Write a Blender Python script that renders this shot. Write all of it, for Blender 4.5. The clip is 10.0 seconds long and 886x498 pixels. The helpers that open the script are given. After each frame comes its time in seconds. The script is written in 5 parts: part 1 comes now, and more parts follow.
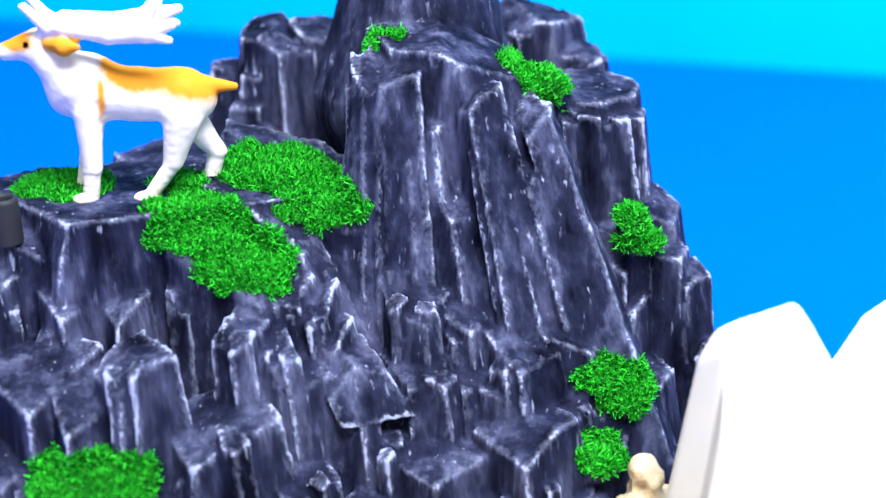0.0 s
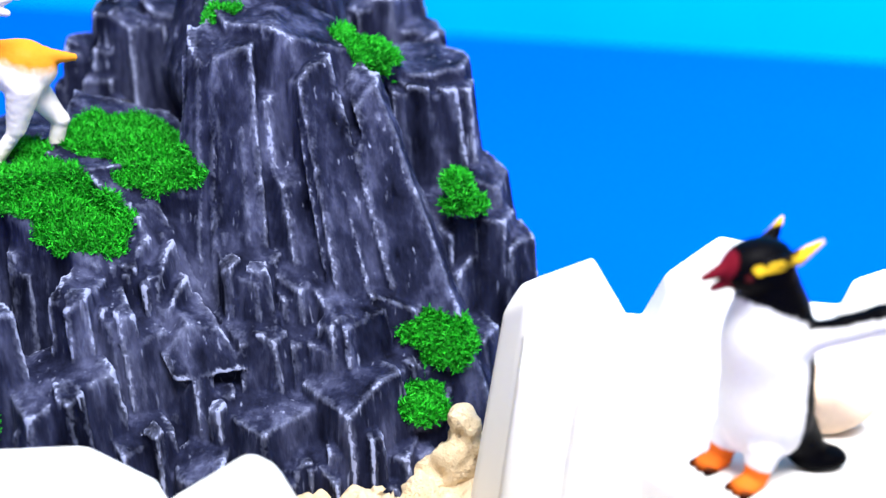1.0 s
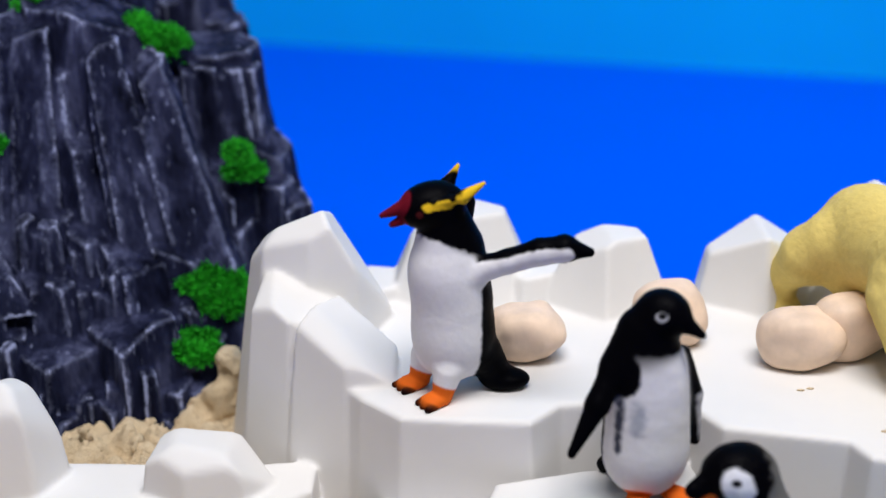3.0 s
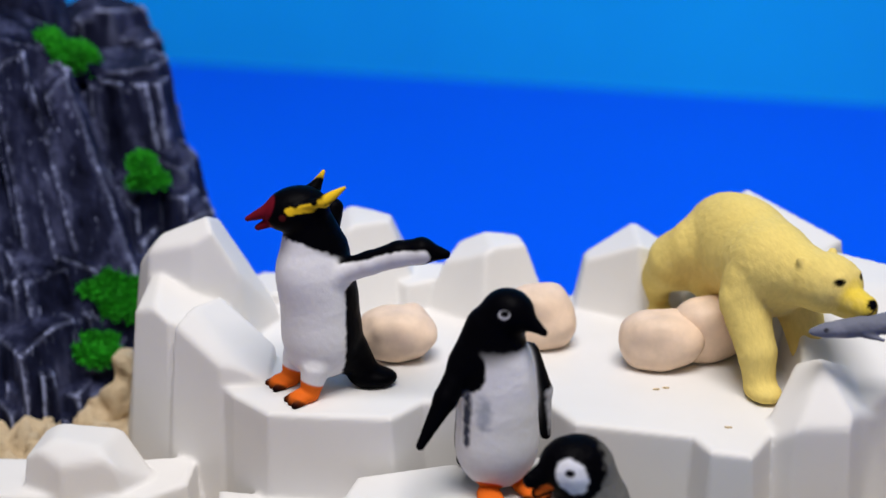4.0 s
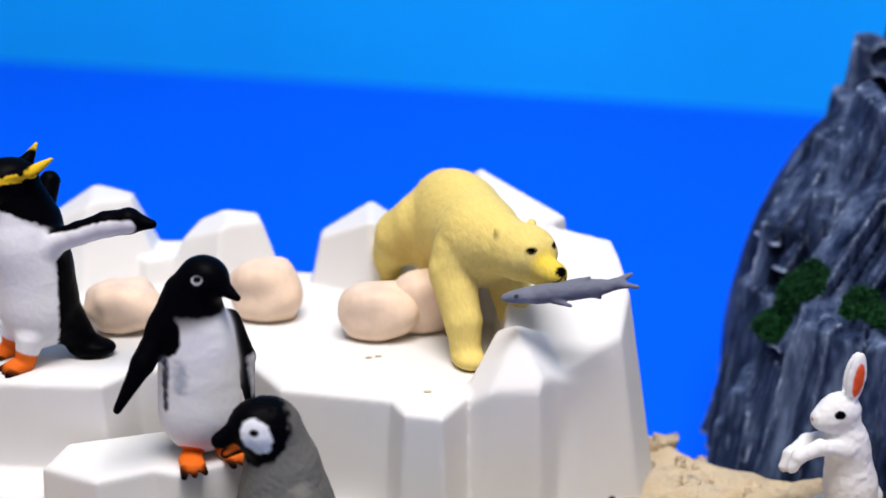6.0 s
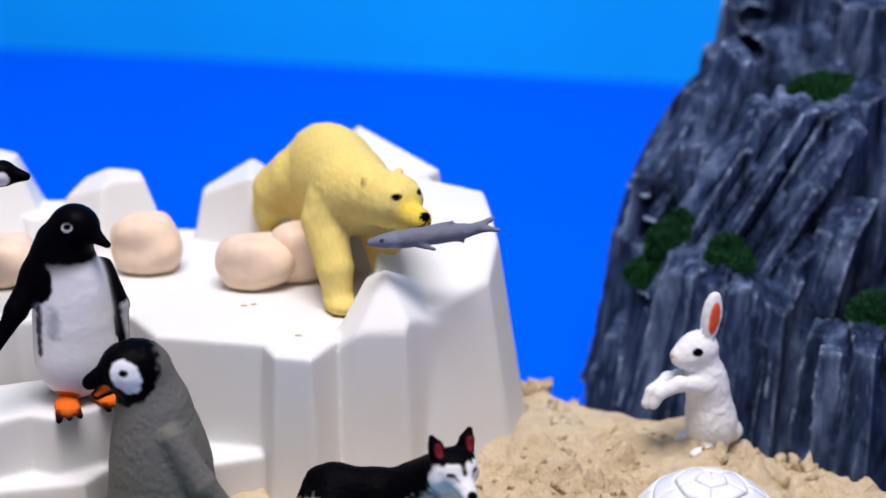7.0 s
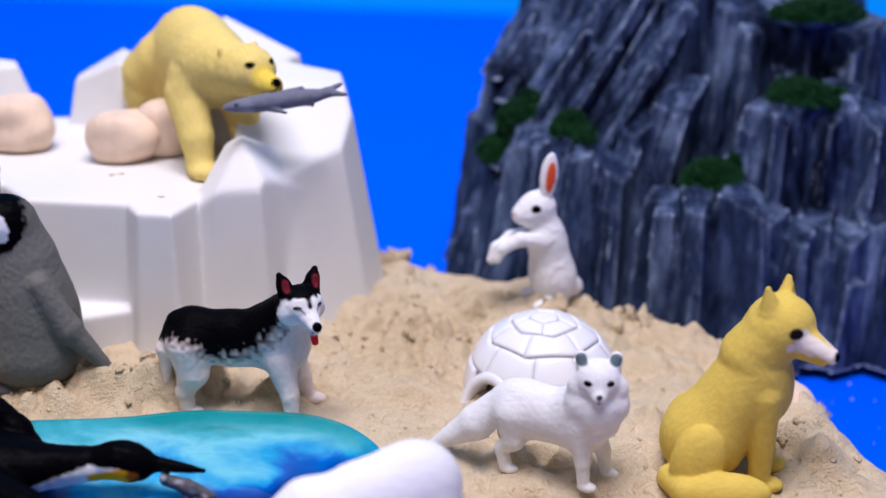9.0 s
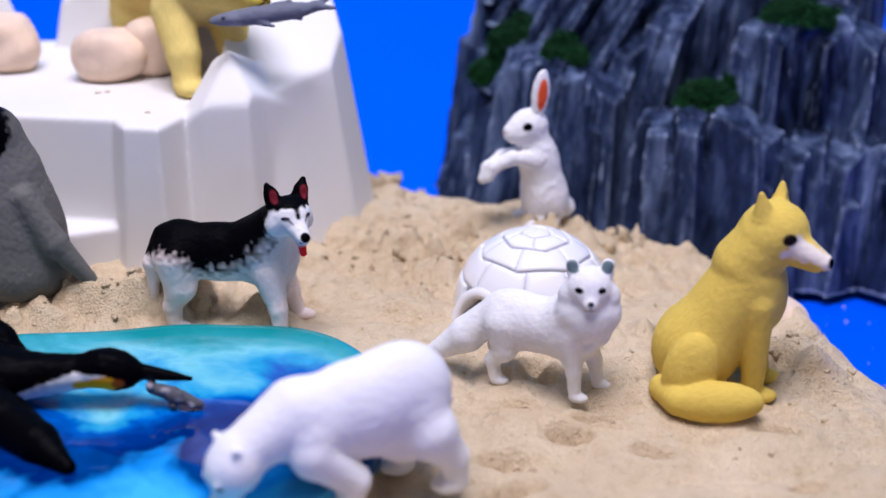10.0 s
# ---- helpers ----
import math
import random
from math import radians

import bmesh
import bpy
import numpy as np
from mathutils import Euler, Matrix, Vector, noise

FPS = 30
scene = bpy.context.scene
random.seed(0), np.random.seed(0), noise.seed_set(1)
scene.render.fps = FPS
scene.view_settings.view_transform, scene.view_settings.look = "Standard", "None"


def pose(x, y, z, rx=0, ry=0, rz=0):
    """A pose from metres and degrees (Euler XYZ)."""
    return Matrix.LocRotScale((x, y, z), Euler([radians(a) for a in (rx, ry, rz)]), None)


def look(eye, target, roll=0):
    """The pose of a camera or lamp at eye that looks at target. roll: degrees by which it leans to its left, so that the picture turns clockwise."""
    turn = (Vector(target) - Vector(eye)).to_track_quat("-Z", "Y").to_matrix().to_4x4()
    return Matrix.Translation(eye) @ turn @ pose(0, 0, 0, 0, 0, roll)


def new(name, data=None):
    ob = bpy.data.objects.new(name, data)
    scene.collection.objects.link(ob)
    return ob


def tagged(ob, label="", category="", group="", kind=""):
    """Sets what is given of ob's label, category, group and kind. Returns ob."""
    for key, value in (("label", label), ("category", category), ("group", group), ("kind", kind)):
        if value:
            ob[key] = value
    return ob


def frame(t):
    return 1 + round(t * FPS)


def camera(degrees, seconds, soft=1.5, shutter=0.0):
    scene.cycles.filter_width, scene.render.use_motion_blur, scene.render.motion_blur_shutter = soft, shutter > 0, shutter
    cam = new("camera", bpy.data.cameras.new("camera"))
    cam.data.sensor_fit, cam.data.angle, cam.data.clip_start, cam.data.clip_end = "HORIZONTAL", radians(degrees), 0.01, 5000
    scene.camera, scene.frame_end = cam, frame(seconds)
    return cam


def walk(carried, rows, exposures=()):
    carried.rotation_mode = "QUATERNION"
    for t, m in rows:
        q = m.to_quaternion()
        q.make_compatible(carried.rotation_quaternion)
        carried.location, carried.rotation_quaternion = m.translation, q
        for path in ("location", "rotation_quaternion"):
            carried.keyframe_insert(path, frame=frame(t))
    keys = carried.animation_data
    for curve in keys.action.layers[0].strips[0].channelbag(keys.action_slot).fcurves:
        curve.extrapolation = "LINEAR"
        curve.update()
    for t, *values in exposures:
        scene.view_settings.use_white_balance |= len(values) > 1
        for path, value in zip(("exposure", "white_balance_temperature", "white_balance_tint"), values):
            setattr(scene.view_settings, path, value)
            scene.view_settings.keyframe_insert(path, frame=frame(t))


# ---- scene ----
# The camera slides and turns along a table-top landscape of toy figures.
cam = camera(33.56, 10.0, soft=1.5)
cam.data.dof.use_dof, cam.data.dof.focus_distance, cam.data.dof.aperture_fstop = True, 0.44, 7.0
walk(cam, [
    (0, pose(-0.2025, 0.1133, 0.2883, 67.48, 0.87, 2.26)),
    (0.5, pose(-0.1895, 0.1028, 0.2868, 67.15, 0.39, 0.48)),
    (1, pose(-0.1668, 0.0884, 0.2910, 66.88, 0.26, 0.14)),
    (1.5, pose(-0.1517, 0.0693, 0.2889, 67.50, 0.31, -0.28)),
    (2, pose(-0.1345, 0.0513, 0.2871, 67.85, 0.35, -0.26)),
    (2.5, pose(-0.1087, 0.0369, 0.2872, 68.02, 0.50, -0.07)),
    (2.7, pose(-0.0976, 0.0340, 0.2870, 68.20, 0.54, 0.25)),
    (3.8, pose(-0.0455, 0.0125, 0.2870, 69.00, 0.68, 1.44)),
    (4, pose(-0.0373, 0.0094, 0.2862, 69.48, 0.60, 1.38)),
    (4.5, pose(-0.0168, 0.0035, 0.2860, 69.87, 0.33, 0.72)),
    (5, pose(0.0000, 0.0000, 0.2838, 70.18, 0.10, 0.01)),
    (5.2, pose(0.0072, -0.0010, 0.2828, 70.12, 0.05, -0.12)),
    (6.3, pose(0.0298, -0.0115, 0.2754, 70.06, -0.62, -2.62)),
    (6.5, pose(0.0341, -0.0155, 0.2735, 70.05, -0.59, -3.15)),
    (7, pose(0.0464, -0.0270, 0.2701, 69.78, -0.49, -4.20)),
    (7.5, pose(0.0529, -0.0405, 0.2674, 69.49, -0.47, -5.34)),
    (8, pose(0.0614, -0.0555, 0.2638, 69.34, -0.34, -5.84)),
    (8.5, pose(0.0645, -0.0674, 0.2580, 69.07, -0.38, -6.76)),
    (9, pose(0.0684, -0.0756, 0.2470, 68.92, -0.32, -7.14)),
    (9.5, pose(0.0693, -0.0773, 0.2373, 68.24, -0.35, -7.45)),
    (10, pose(0.0701, -0.0775, 0.2283, 67.80, -0.29, -7.32)),
], exposures=[(0, 1.65, 6150, 9), (1.2, 1.2, 6150, 10), (2.0, 0.5, 6100, 10), (2.6, 0.05, 6200, 11), (4.0, -0.26, 6450, 12), (5.2, 0.02, 6400, 13), (6.4, 0.07, 6350, 14), (7.2, 0.0, 6150, 18), (8.5, -0.03, 6000, 23), (10, 0.0, 5800, 25)])

# ---- world and lamps ----
world = bpy.data.worlds.new("world")
scene.world = world
world.use_nodes = True
world.node_tree.nodes["Background"].inputs[0].default_value = (1.0, 0.98, 0.96, 1)
world.node_tree.nodes["Background"].inputs[1].default_value = 0.17


def area_lamp(name, eye, target, wide, high, watts, colour):
    data = bpy.data.lights.new(name, "AREA")
    data.shape, data.size, data.size_y, data.energy, data.color = "RECTANGLE", wide, high, watts, colour
    ob = new(name, data)
    ob.matrix_world = look(eye, target)
    return tagged(ob, "large soft white studio lamp hanging over the table", "lamp")


area_lamp("studio_lamp", (0.04, 0.08, 1.32), (0.02, 0.42, 0.05), 0.75, 0.55, 21.8, (1.0, 0.97, 0.94))


# ---- materials ----
def material(name, rough=0.5, metal=0.0):
    m = bpy.data.materials.new(name)
    m.use_nodes = True
    p = m.node_tree.nodes["Principled BSDF"]
    p.inputs["Roughness"].default_value, p.inputs["Metallic"].default_value = rough, metal
    p.inputs["Specular IOR Level"].default_value = 0.35
    return m, m.node_tree.nodes, m.node_tree.links, p


def noise_node(n, l, scale, detail=4.0, rough=0.6, stretch=(1, 1, 1)):
    tc, mp, t = n.new("ShaderNodeTexCoord"), n.new("ShaderNodeMapping"), n.new("ShaderNodeTexNoise")
    mp.inputs["Scale"].default_value = stretch
    l.new(tc.outputs["Object"], mp.inputs[0])
    l.new(mp.outputs[0], t.inputs["Vector"])
    t.inputs["Scale"].default_value, t.inputs["Detail"].default_value, t.inputs["Roughness"].default_value = scale, detail, rough
    return t


def ramp(n, l, fac, stops):
    r = n.new("ShaderNodeValToRGB")
    while len(r.color_ramp.elements) < len(stops):
        r.color_ramp.elements.new(0.5)
    for e, (at, c) in zip(r.color_ramp.elements, stops):
        e.position, e.color = at, (*c, 1)
    l.new(fac, r.inputs[0])
    return r.outputs[0]


def mixed(n, l, kind, fac, a, b):
    m = n.new("ShaderNodeMix")
    m.data_type, m.blend_type = "RGBA", kind
    for i, v in ((0, fac), (6, a), (7, b)):
        if isinstance(v, (int, float)):
            m.inputs[i].default_value = v
        elif isinstance(v, tuple):
            m.inputs[i].default_value = (*v, 1)
        else:
            l.new(v, m.inputs[i])
    return m.outputs[2]


def bumped(n, l, p, heights, distance=0.0004):
    """heights: pairs of a node's output and a strength."""
    last = None
    for out, strength in heights:
        b = n.new("ShaderNodeBump")
        b.inputs["Strength"].default_value, b.inputs["Distance"].default_value = strength, distance
        l.new(out, b.inputs["Height"])
        if last:
            l.new(last, b.inputs["Normal"])
        last = b.outputs[0]
    l.new(last, p.inputs["Normal"])


def paint_node(n, name="paint"):
    a = n.new("ShaderNodeAttribute")
    a.attribute_name = name
    return a


def painted(name, rough=0.45, fur=900, stretch=(1, 1, 0.35), relief=0.35, tint=0.12):
    """Hand-painted moulded plastic, its colours from the figure's own paint."""
    m, n, l, p = material(name, rough)
    p.inputs["Specular IOR Level"].default_value = 0.02
    fine, soft = noise_node(n, l, fur, 3, 0.6, stretch), noise_node(n, l, 90, 3, 0.5)
    c = mixed(n, l, "MULTIPLY", tint * 2, paint_node(n).outputs[0], ramp(n, l, fine.outputs[0], [(0.3, (0.62, 0.6, 0.58)), (0.65, (1, 1, 1))]))
    c = mixed(n, l, "MULTIPLY", tint, c, ramp(n, l, soft.outputs[0], [(0.3, (0.8, 0.78, 0.75)), (0.7, (1, 1, 1))]))
    l.new(c, p.inputs["Base Color"])
    l.new(ramp(n, l, soft.outputs[0], [(0.2, (rough - 0.08,) * 3), (0.8, (rough + 0.1,) * 3)]), p.inputs["Roughness"])
    bumped(n, l, p, [(fine.outputs[0], relief), (soft.outputs[0], 0.1)], 0.0009)
    return m


def math_node(n, l, kind, *values):
    m = n.new("ShaderNodeMath")
    m.operation = kind
    for i, v in enumerate(values):
        if isinstance(v, (int, float)):
            m.inputs[i].default_value = v
        else:
            l.new(v, m.inputs[i])
    return m.outputs[0]


def rock_paint(name, dark, mid, light, cool):
    """Cast resin rock: dark wash, mottled, with dry-brushed edges and hairline scratches."""
    m, n, l, p = material(name, 0.75)
    p.inputs["Specular IOR Level"].default_value = 0.05
    broad = noise_node(n, l, 85, 5, 0.62, (1, 1, 0.2))
    grain = noise_node(n, l, 420, 4, 0.6, (1, 1, 0.22))
    lines = noise_node(n, l, 460, 2, 0.5, (1, 1, 0.022))
    where = noise_node(n, l, 55, 2, 0.5)
    base = ramp(n, l, broad.outputs[0], [(0.34, dark), (0.50, mid), (0.68, cool)])
    base = mixed(n, l, "MULTIPLY", 0.45, base, ramp(n, l, grain.outputs[0], [(0.35, (0.4, 0.4, 0.45)), (0.6, (1, 1, 1))]))
    # scratches: thin upright streaks
    thin = ramp(n, l, lines.outputs[0], [(0.655, (0, 0, 0)), (0.76, (1, 1, 1))])
    some = ramp(n, l, where.outputs[0], [(0.40, (0, 0, 0)), (0.60, (0.7, 0.7, 0.7))])
    c = mixed(n, l, "MIX", mixed(n, l, "MULTIPLY", 1.0, thin, some), base, light)
    # dry brush: edges broken up by the grain
    wear = math_node(n, l, "MULTIPLY_ADD", math_node(n, l, "SUBTRACT", grain.outputs[0], 0.05), 0.75, paint_node(n, "edge").outputs["Fac"])
    wear = math_node(n, l, "MULTIPLY_ADD", broad.outputs[0], 0.5, wear)
    brush = ramp(n, l, wear, [(0.64, (0, 0, 0)), (0.84, (0.10, 0.10, 0.10)), (1.02, (0.28, 0.28, 0.28)), (1.4, (0.68, 0.68, 0.68))])
    c = mixed(n, l, "MIX", brush, c, light)
    c = mixed(n, l, "MIX", paint_node(n, "moss").outputs["Fac"], c, (0.010, 0.08, 0.010))
    l.new(c, p.inputs["Base Color"])
    bumped(n, l, p, [(broad.outputs[0], 0.6), (grain.outputs[0], 0.4)], 0.0014)
    return m


def plain(name, colour, rough, scale=60, vary=0.1, fine=700, relief=0.15, spec=0.5):
    m, n, l, p = material(name, rough)
    a, b = noise_node(n, l, scale, 4, 0.6), noise_node(n, l, fine, 3, 0.6)
    lo = tuple(max(0, v * (1 - vary)) for v in colour)
    hi = tuple(min(1, v * (1 + vary)) for v in colour)
    l.new(ramp(n, l, a.outputs[0], [(0.3, lo), (0.7, hi)]), p.inputs["Base Color"])
    p.inputs["Specular IOR Level"].default_value = spec
    bumped(n, l, p, [(b.outputs[0], relief)])
    return m


def sand_material():
    m, n, l, p = material("kinetic_sand", 0.85)
    big, mid, fine = noise_node(n, l, 22, 4, 0.6), noise_node(n, l, 170, 5, 0.7), noise_node(n, l, 1500, 3, 0.7)
    c = ramp(n, l, big.outputs[0], [(0.3, (0.74, 0.58, 0.37)), (0.7, (0.86, 0.70, 0.48))])
    c = mixed(n, l, "MULTIPLY", 0.35, c, ramp(n, l, mid.outputs[0], [(0.34, (0.72, 0.62, 0.48)), (0.5, (1, 1, 1))]))
    c = mixed(n, l, "MULTIPLY", 0.3, c, ramp(n, l, fine.outputs[0], [(0.3, (0.6, 0.55, 0.48)), (0.55, (1, 1, 1))]))
    l.new(c, p.inputs["Base Color"])
    p.inputs["Specular IOR Level"].default_value = 0.25
    bumped(n, l, p, [(mid.outputs[0], 1.0), (fine.outputs[0], 0.6)], 0.0028)
    return m


def pond_material():
    """Marbled blue and turquoise resin under a clear gloss."""
    m, n, l, p = material("pond_resin", 0.07)
    warp = noise_node(n, l, 14, 3, 0.5)
    swirl = n.new("ShaderNodeTexNoise")
    shift = n.new("ShaderNodeVectorMath")
    shift.operation = "MULTIPLY_ADD"
    tc = n.new("ShaderNodeTexCoord")
    l.new(warp.outputs["Color"], shift.inputs[0])
    shift.inputs[1].default_value = (0.055, 0.055, 0)
    l.new(tc.outputs["Object"], shift.inputs[2])
    l.new(shift.outputs[0], swirl.inputs["Vector"])
    swirl.inputs["Scale"].default_value, swirl.inputs["Detail"].default_value = 34, 7
    xyz = n.new("ShaderNodeSeparateXYZ")
    l.new(tc.outputs["Object"], xyz.inputs[0])
    # bands across the pond, folded by the swirl
    far = math_node(n, l, "MULTIPLY_ADD", math_node(n, l, "SUBTRACT", swirl.outputs[0], 0.5), 0.12, xyz.outputs[1])
    far = math_node(n, l, "MULTIPLY_ADD", xyz.outputs[0], -0.16, far)
    band = math_node(n, l, "MULTIPLY_ADD", far, 8.0, -1.72)
    c = ramp(n, l, band, [(0.10, (0.05, 0.42, 0.66)), (0.22, (0.01, 0.22, 0.62)), (0.30, (0.0, 0.016, 0.13)), (0.42, (0.0, 0.036, 0.23)), (0.52, (0.0, 0.10, 0.46)), (0.60, (0.02, 0.34, 0.62)), (0.72, (0.16, 0.55, 0.66)), (0.82, (0.06, 0.40, 0.50)), (0.95, (0.01, 0.26, 0.31))])
    streak = noise_node(n, l, 60, 4, 0.55, (0.25, 1, 1))
    c = mixed(n, l, "MIX", ramp(n, l, streak.outputs[0], [(0.60, (0, 0, 0)), (0.78, (0.4, 0.4, 0.4))]), c, (0.45, 0.72, 0.80))
    c = mixed(n, l, "MIX", ramp(n, l, paint_node(n, "rim").outputs["Fac"], [(0.2, (0, 0, 0)), (0.9, (0.85, 0.85, 0.85))]), c, (0.0, 0.23, 0.24))
    l.new(c, p.inputs["Base Color"])
    p.inputs["Specular IOR Level"].default_value = 0.4
    bumped(n, l, p, [(warp.outputs[0], 0.25)], 0.002)
    return m


FIGURE = painted("figurine_paint", relief=0.2)
SMOOTH_FIGURE = painted("smooth_figurine_paint", 0.42, 700, (1, 1, 1), 0.12, 0.05)
FURRY = painted("furry_figurine_paint", 0.5, 1000, (0.4, 1, 0.4), 0.3, 0.12)
ROCK_LEFT = rock_paint("dark_rock_paint", (0.0013, 0.0020, 0.0085), (0.0135, 0.0165, 0.043), (0.34, 0.38, 0.60), (0.063, 0.071, 0.142))
ROCK_RIGHT = rock_paint("blue_grey_rock_paint", (0.0015, 0.004, 0.014), (0.026, 0.043, 0.100), (0.33, 0.41, 0.58), (0.120, 0.165, 0.280))
ICE = plain("white_moulded_plastic", (0.74, 0.725, 0.71), 0.6, 25, 0.025, 500, 0.05, 0.2)
PEBBLE = plain("peach_stone", (0.80, 0.61, 0.46), 0.5, 75, 0.16, 260, 0.3, 0.25)
IGLOO = plain("glossy_white_plastic", (0.80, 0.79, 0.82), 0.28, 60, 0.03, 300, 0.15)
# igloo's white plastic, darkened to put shade into the grooves between blocks
GROOVE_SHADE = plain("shaded_groove_plastic", (0.50, 0.50, 0.56), 0.45, 60, 0.05, 300, 0.15)
TABLE = plain("blue_table_sheet", (0.0, 0.095, 1.0), 0.33, 3, 0.05, 200, 0.03, 0.4)
WALL = plain("cyan_wall_paint", (0.0, 0.46, 1.0), 0.75, 2.5, 0.10, 120, 0.03, 0.2)
SAND = sand_material()
POND = pond_material()


# ---- shaping tools ----
def part(name, mesh, mat, parent=None, label=""):
    ob = new(name, mesh)
    if mat:
        mesh.materials.clear()
        mesh.materials.append(mat)
    ob.parent = parent
    return tagged(ob, label)


def quad_mesh(name, verts, faces, smooth=True):
    """A mesh from arrays of points and of faces that all have the same number of corners."""
    verts, faces = np.asarray(verts, np.float32), np.asarray(faces, np.int32)
    me, k = bpy.data.meshes.new(name), faces.shape[1]
    me.vertices.add(len(verts))
    me.vertices.foreach_set("co", verts.ravel())
    me.loops.add(faces.size)
    me.loops.foreach_set("vertex_index", faces.ravel())
    me.polygons.add(len(faces))
    me.polygons.foreach_set("loop_start", np.arange(0, faces.size, k, dtype=np.int32))
    me.polygons.foreach_set("use_smooth", np.full(len(faces), smooth))
    me.update(calc_edges=True)
    me.validate()
    return me


def point_value(me, name, values):
    at = me.attributes.new(name, "FLOAT", "POINT")
    at.data.foreach_set("value", np.asarray(values, np.float32))


TABLE_OF_CHANCE = np.random.RandomState(7).rand(32, 32, 32).astype(np.float32)


def grain_noise(x, y, z=0.0, seed=0):
    """Smooth noise from 0 to 1, one bump for each unit."""
    x, y, z = np.broadcast_arrays(np.asarray(x, np.float32) + seed * 7.31, np.asarray(y, np.float32) + seed * 3.17, np.asarray(z, np.float32) + seed * 5.71)
    cells, parts = [], []
    for v in (x, y, z):
        f = np.floor(v)
        w = v - f
        cells.append(f.astype(np.int32) & 31)
        parts.append(w * w * (3 - 2 * w))
    out = np.zeros(x.shape, np.float32)
    for i in (0, 1):
        for j in (0, 1):
            for k in (0, 1):
                w = (parts[0] if i else 1 - parts[0]) * (parts[1] if j else 1 - parts[1]) * (parts[2] if k else 1 - parts[2])
                out += w * TABLE_OF_CHANCE[(cells[0] + i) & 31, (cells[1] + j) & 31, (cells[2] + k) & 31]
    return out


def blend_min(a, b, k):
    if k <= 0:
        return np.minimum(a, b)
    h = np.maximum(k - np.abs(a - b), 0) / k
    return np.minimum(a, b) - h * h * k * 0.25


def blend_max(a, b, k):
    return -blend_min(-a, -b, k)


def ellipsoid(c, r, turn=(0, 0, 0)):
    r = (r, r, r) if isinstance(r, (int, float)) else r
    m = np.array(Euler([radians(a) for a in turn]).to_matrix())

    def fn(x, y, z):
        d = (x - c[0], y - c[1], z - c[2])
        q = [sum(m[i][j] * d[i] for i in range(3)) for j in range(3)]
        k0 = np.sqrt(sum((v / s) ** 2 for v, s in zip(q, r))) + 1e-6
        k1 = np.sqrt(sum((v / s ** 2) ** 2 for v, s in zip(q, r))) + 1e-6
        return k0 * (k0 - 1) / k1
    return fn


def limb(a, b, ra, rb):
    ab = [q - p for p, q in zip(a, b)]
    n2 = sum(v * v for v in ab) + 1e-9

    def fn(x, y, z):
        d = (x - a[0], y - a[1], z - a[2])
        h = np.clip(sum(v * w for v, w in zip(d, ab)) / n2, 0, 1)
        return np.sqrt(sum((v - h * w) ** 2 for v, w in zip(d, ab))) - (ra + (rb - ra) * h)
    return fn


def net(field, lo, step):
    """Surface of the places where the field is below nought: points and four-cornered faces."""
    inside = field < 0
    n = [s - 1 for s in field.shape]
    count = np.zeros(n, np.int8)
    for i in (0, 1):
        for j in (0, 1):
            for k in (0, 1):
                count += inside[i:n[0] + i, j:n[1] + j, k:n[2] + k]
    cells = np.argwhere((count > 0) & (count < 8))
    index = np.full(n, -1, np.int32)
    index[tuple(cells.T)] = np.arange(len(cells))
    total, hits = np.zeros((len(cells), 3), np.float32), np.zeros(len(cells), np.float32)
    corners = [(i, j, k) for i in (0, 1) for j in (0, 1) for k in (0, 1)]
    for a in corners:
        for axis in range(3):
            if a[axis]:
                continue
            b = tuple(1 if m == axis else a[m] for m in range(3))
            va = field[tuple((cells + a).T)]
            vb = field[tuple((cells + b).T)]
            cross = (va < 0) != (vb < 0)
            t = np.where(cross, va / np.where(cross, va - vb, 1), 0)
            p = np.tile(np.array(a, np.float32), (len(cells), 1))
            p[:, axis] = t
            total += p * cross[:, None]
            hits += cross
    verts = (cells + total / hits[:, None]) * step + np.asarray(lo)
    faces = []
    for axis in range(3):
        u, v = (axis + 1) % 3, (axis + 2) % 3
        first = [slice(1, -1)] * 3
        first[axis] = slice(0, -1)
        other = list(first)
        other[axis] = slice(1, None)
        ina, inb = inside[tuple(first)], inside[tuple(other)]
        at = np.argwhere(ina != inb)
        flip = inb[tuple(at.T)]
        base = at + 1
        base[:, axis] -= 1
        quad = []
        for du, dv in ((-1, -1), (0, -1), (0, 0), (-1, 0)):
            q = base.copy()
            q[:, u] += du
            q[:, v] += dv
            quad.append(index[tuple(q.T)])
        quad = np.stack(quad, 1)
        quad[flip] = quad[flip][:, ::-1]
        faces.append(quad)
    return verts, np.concatenate(faces)


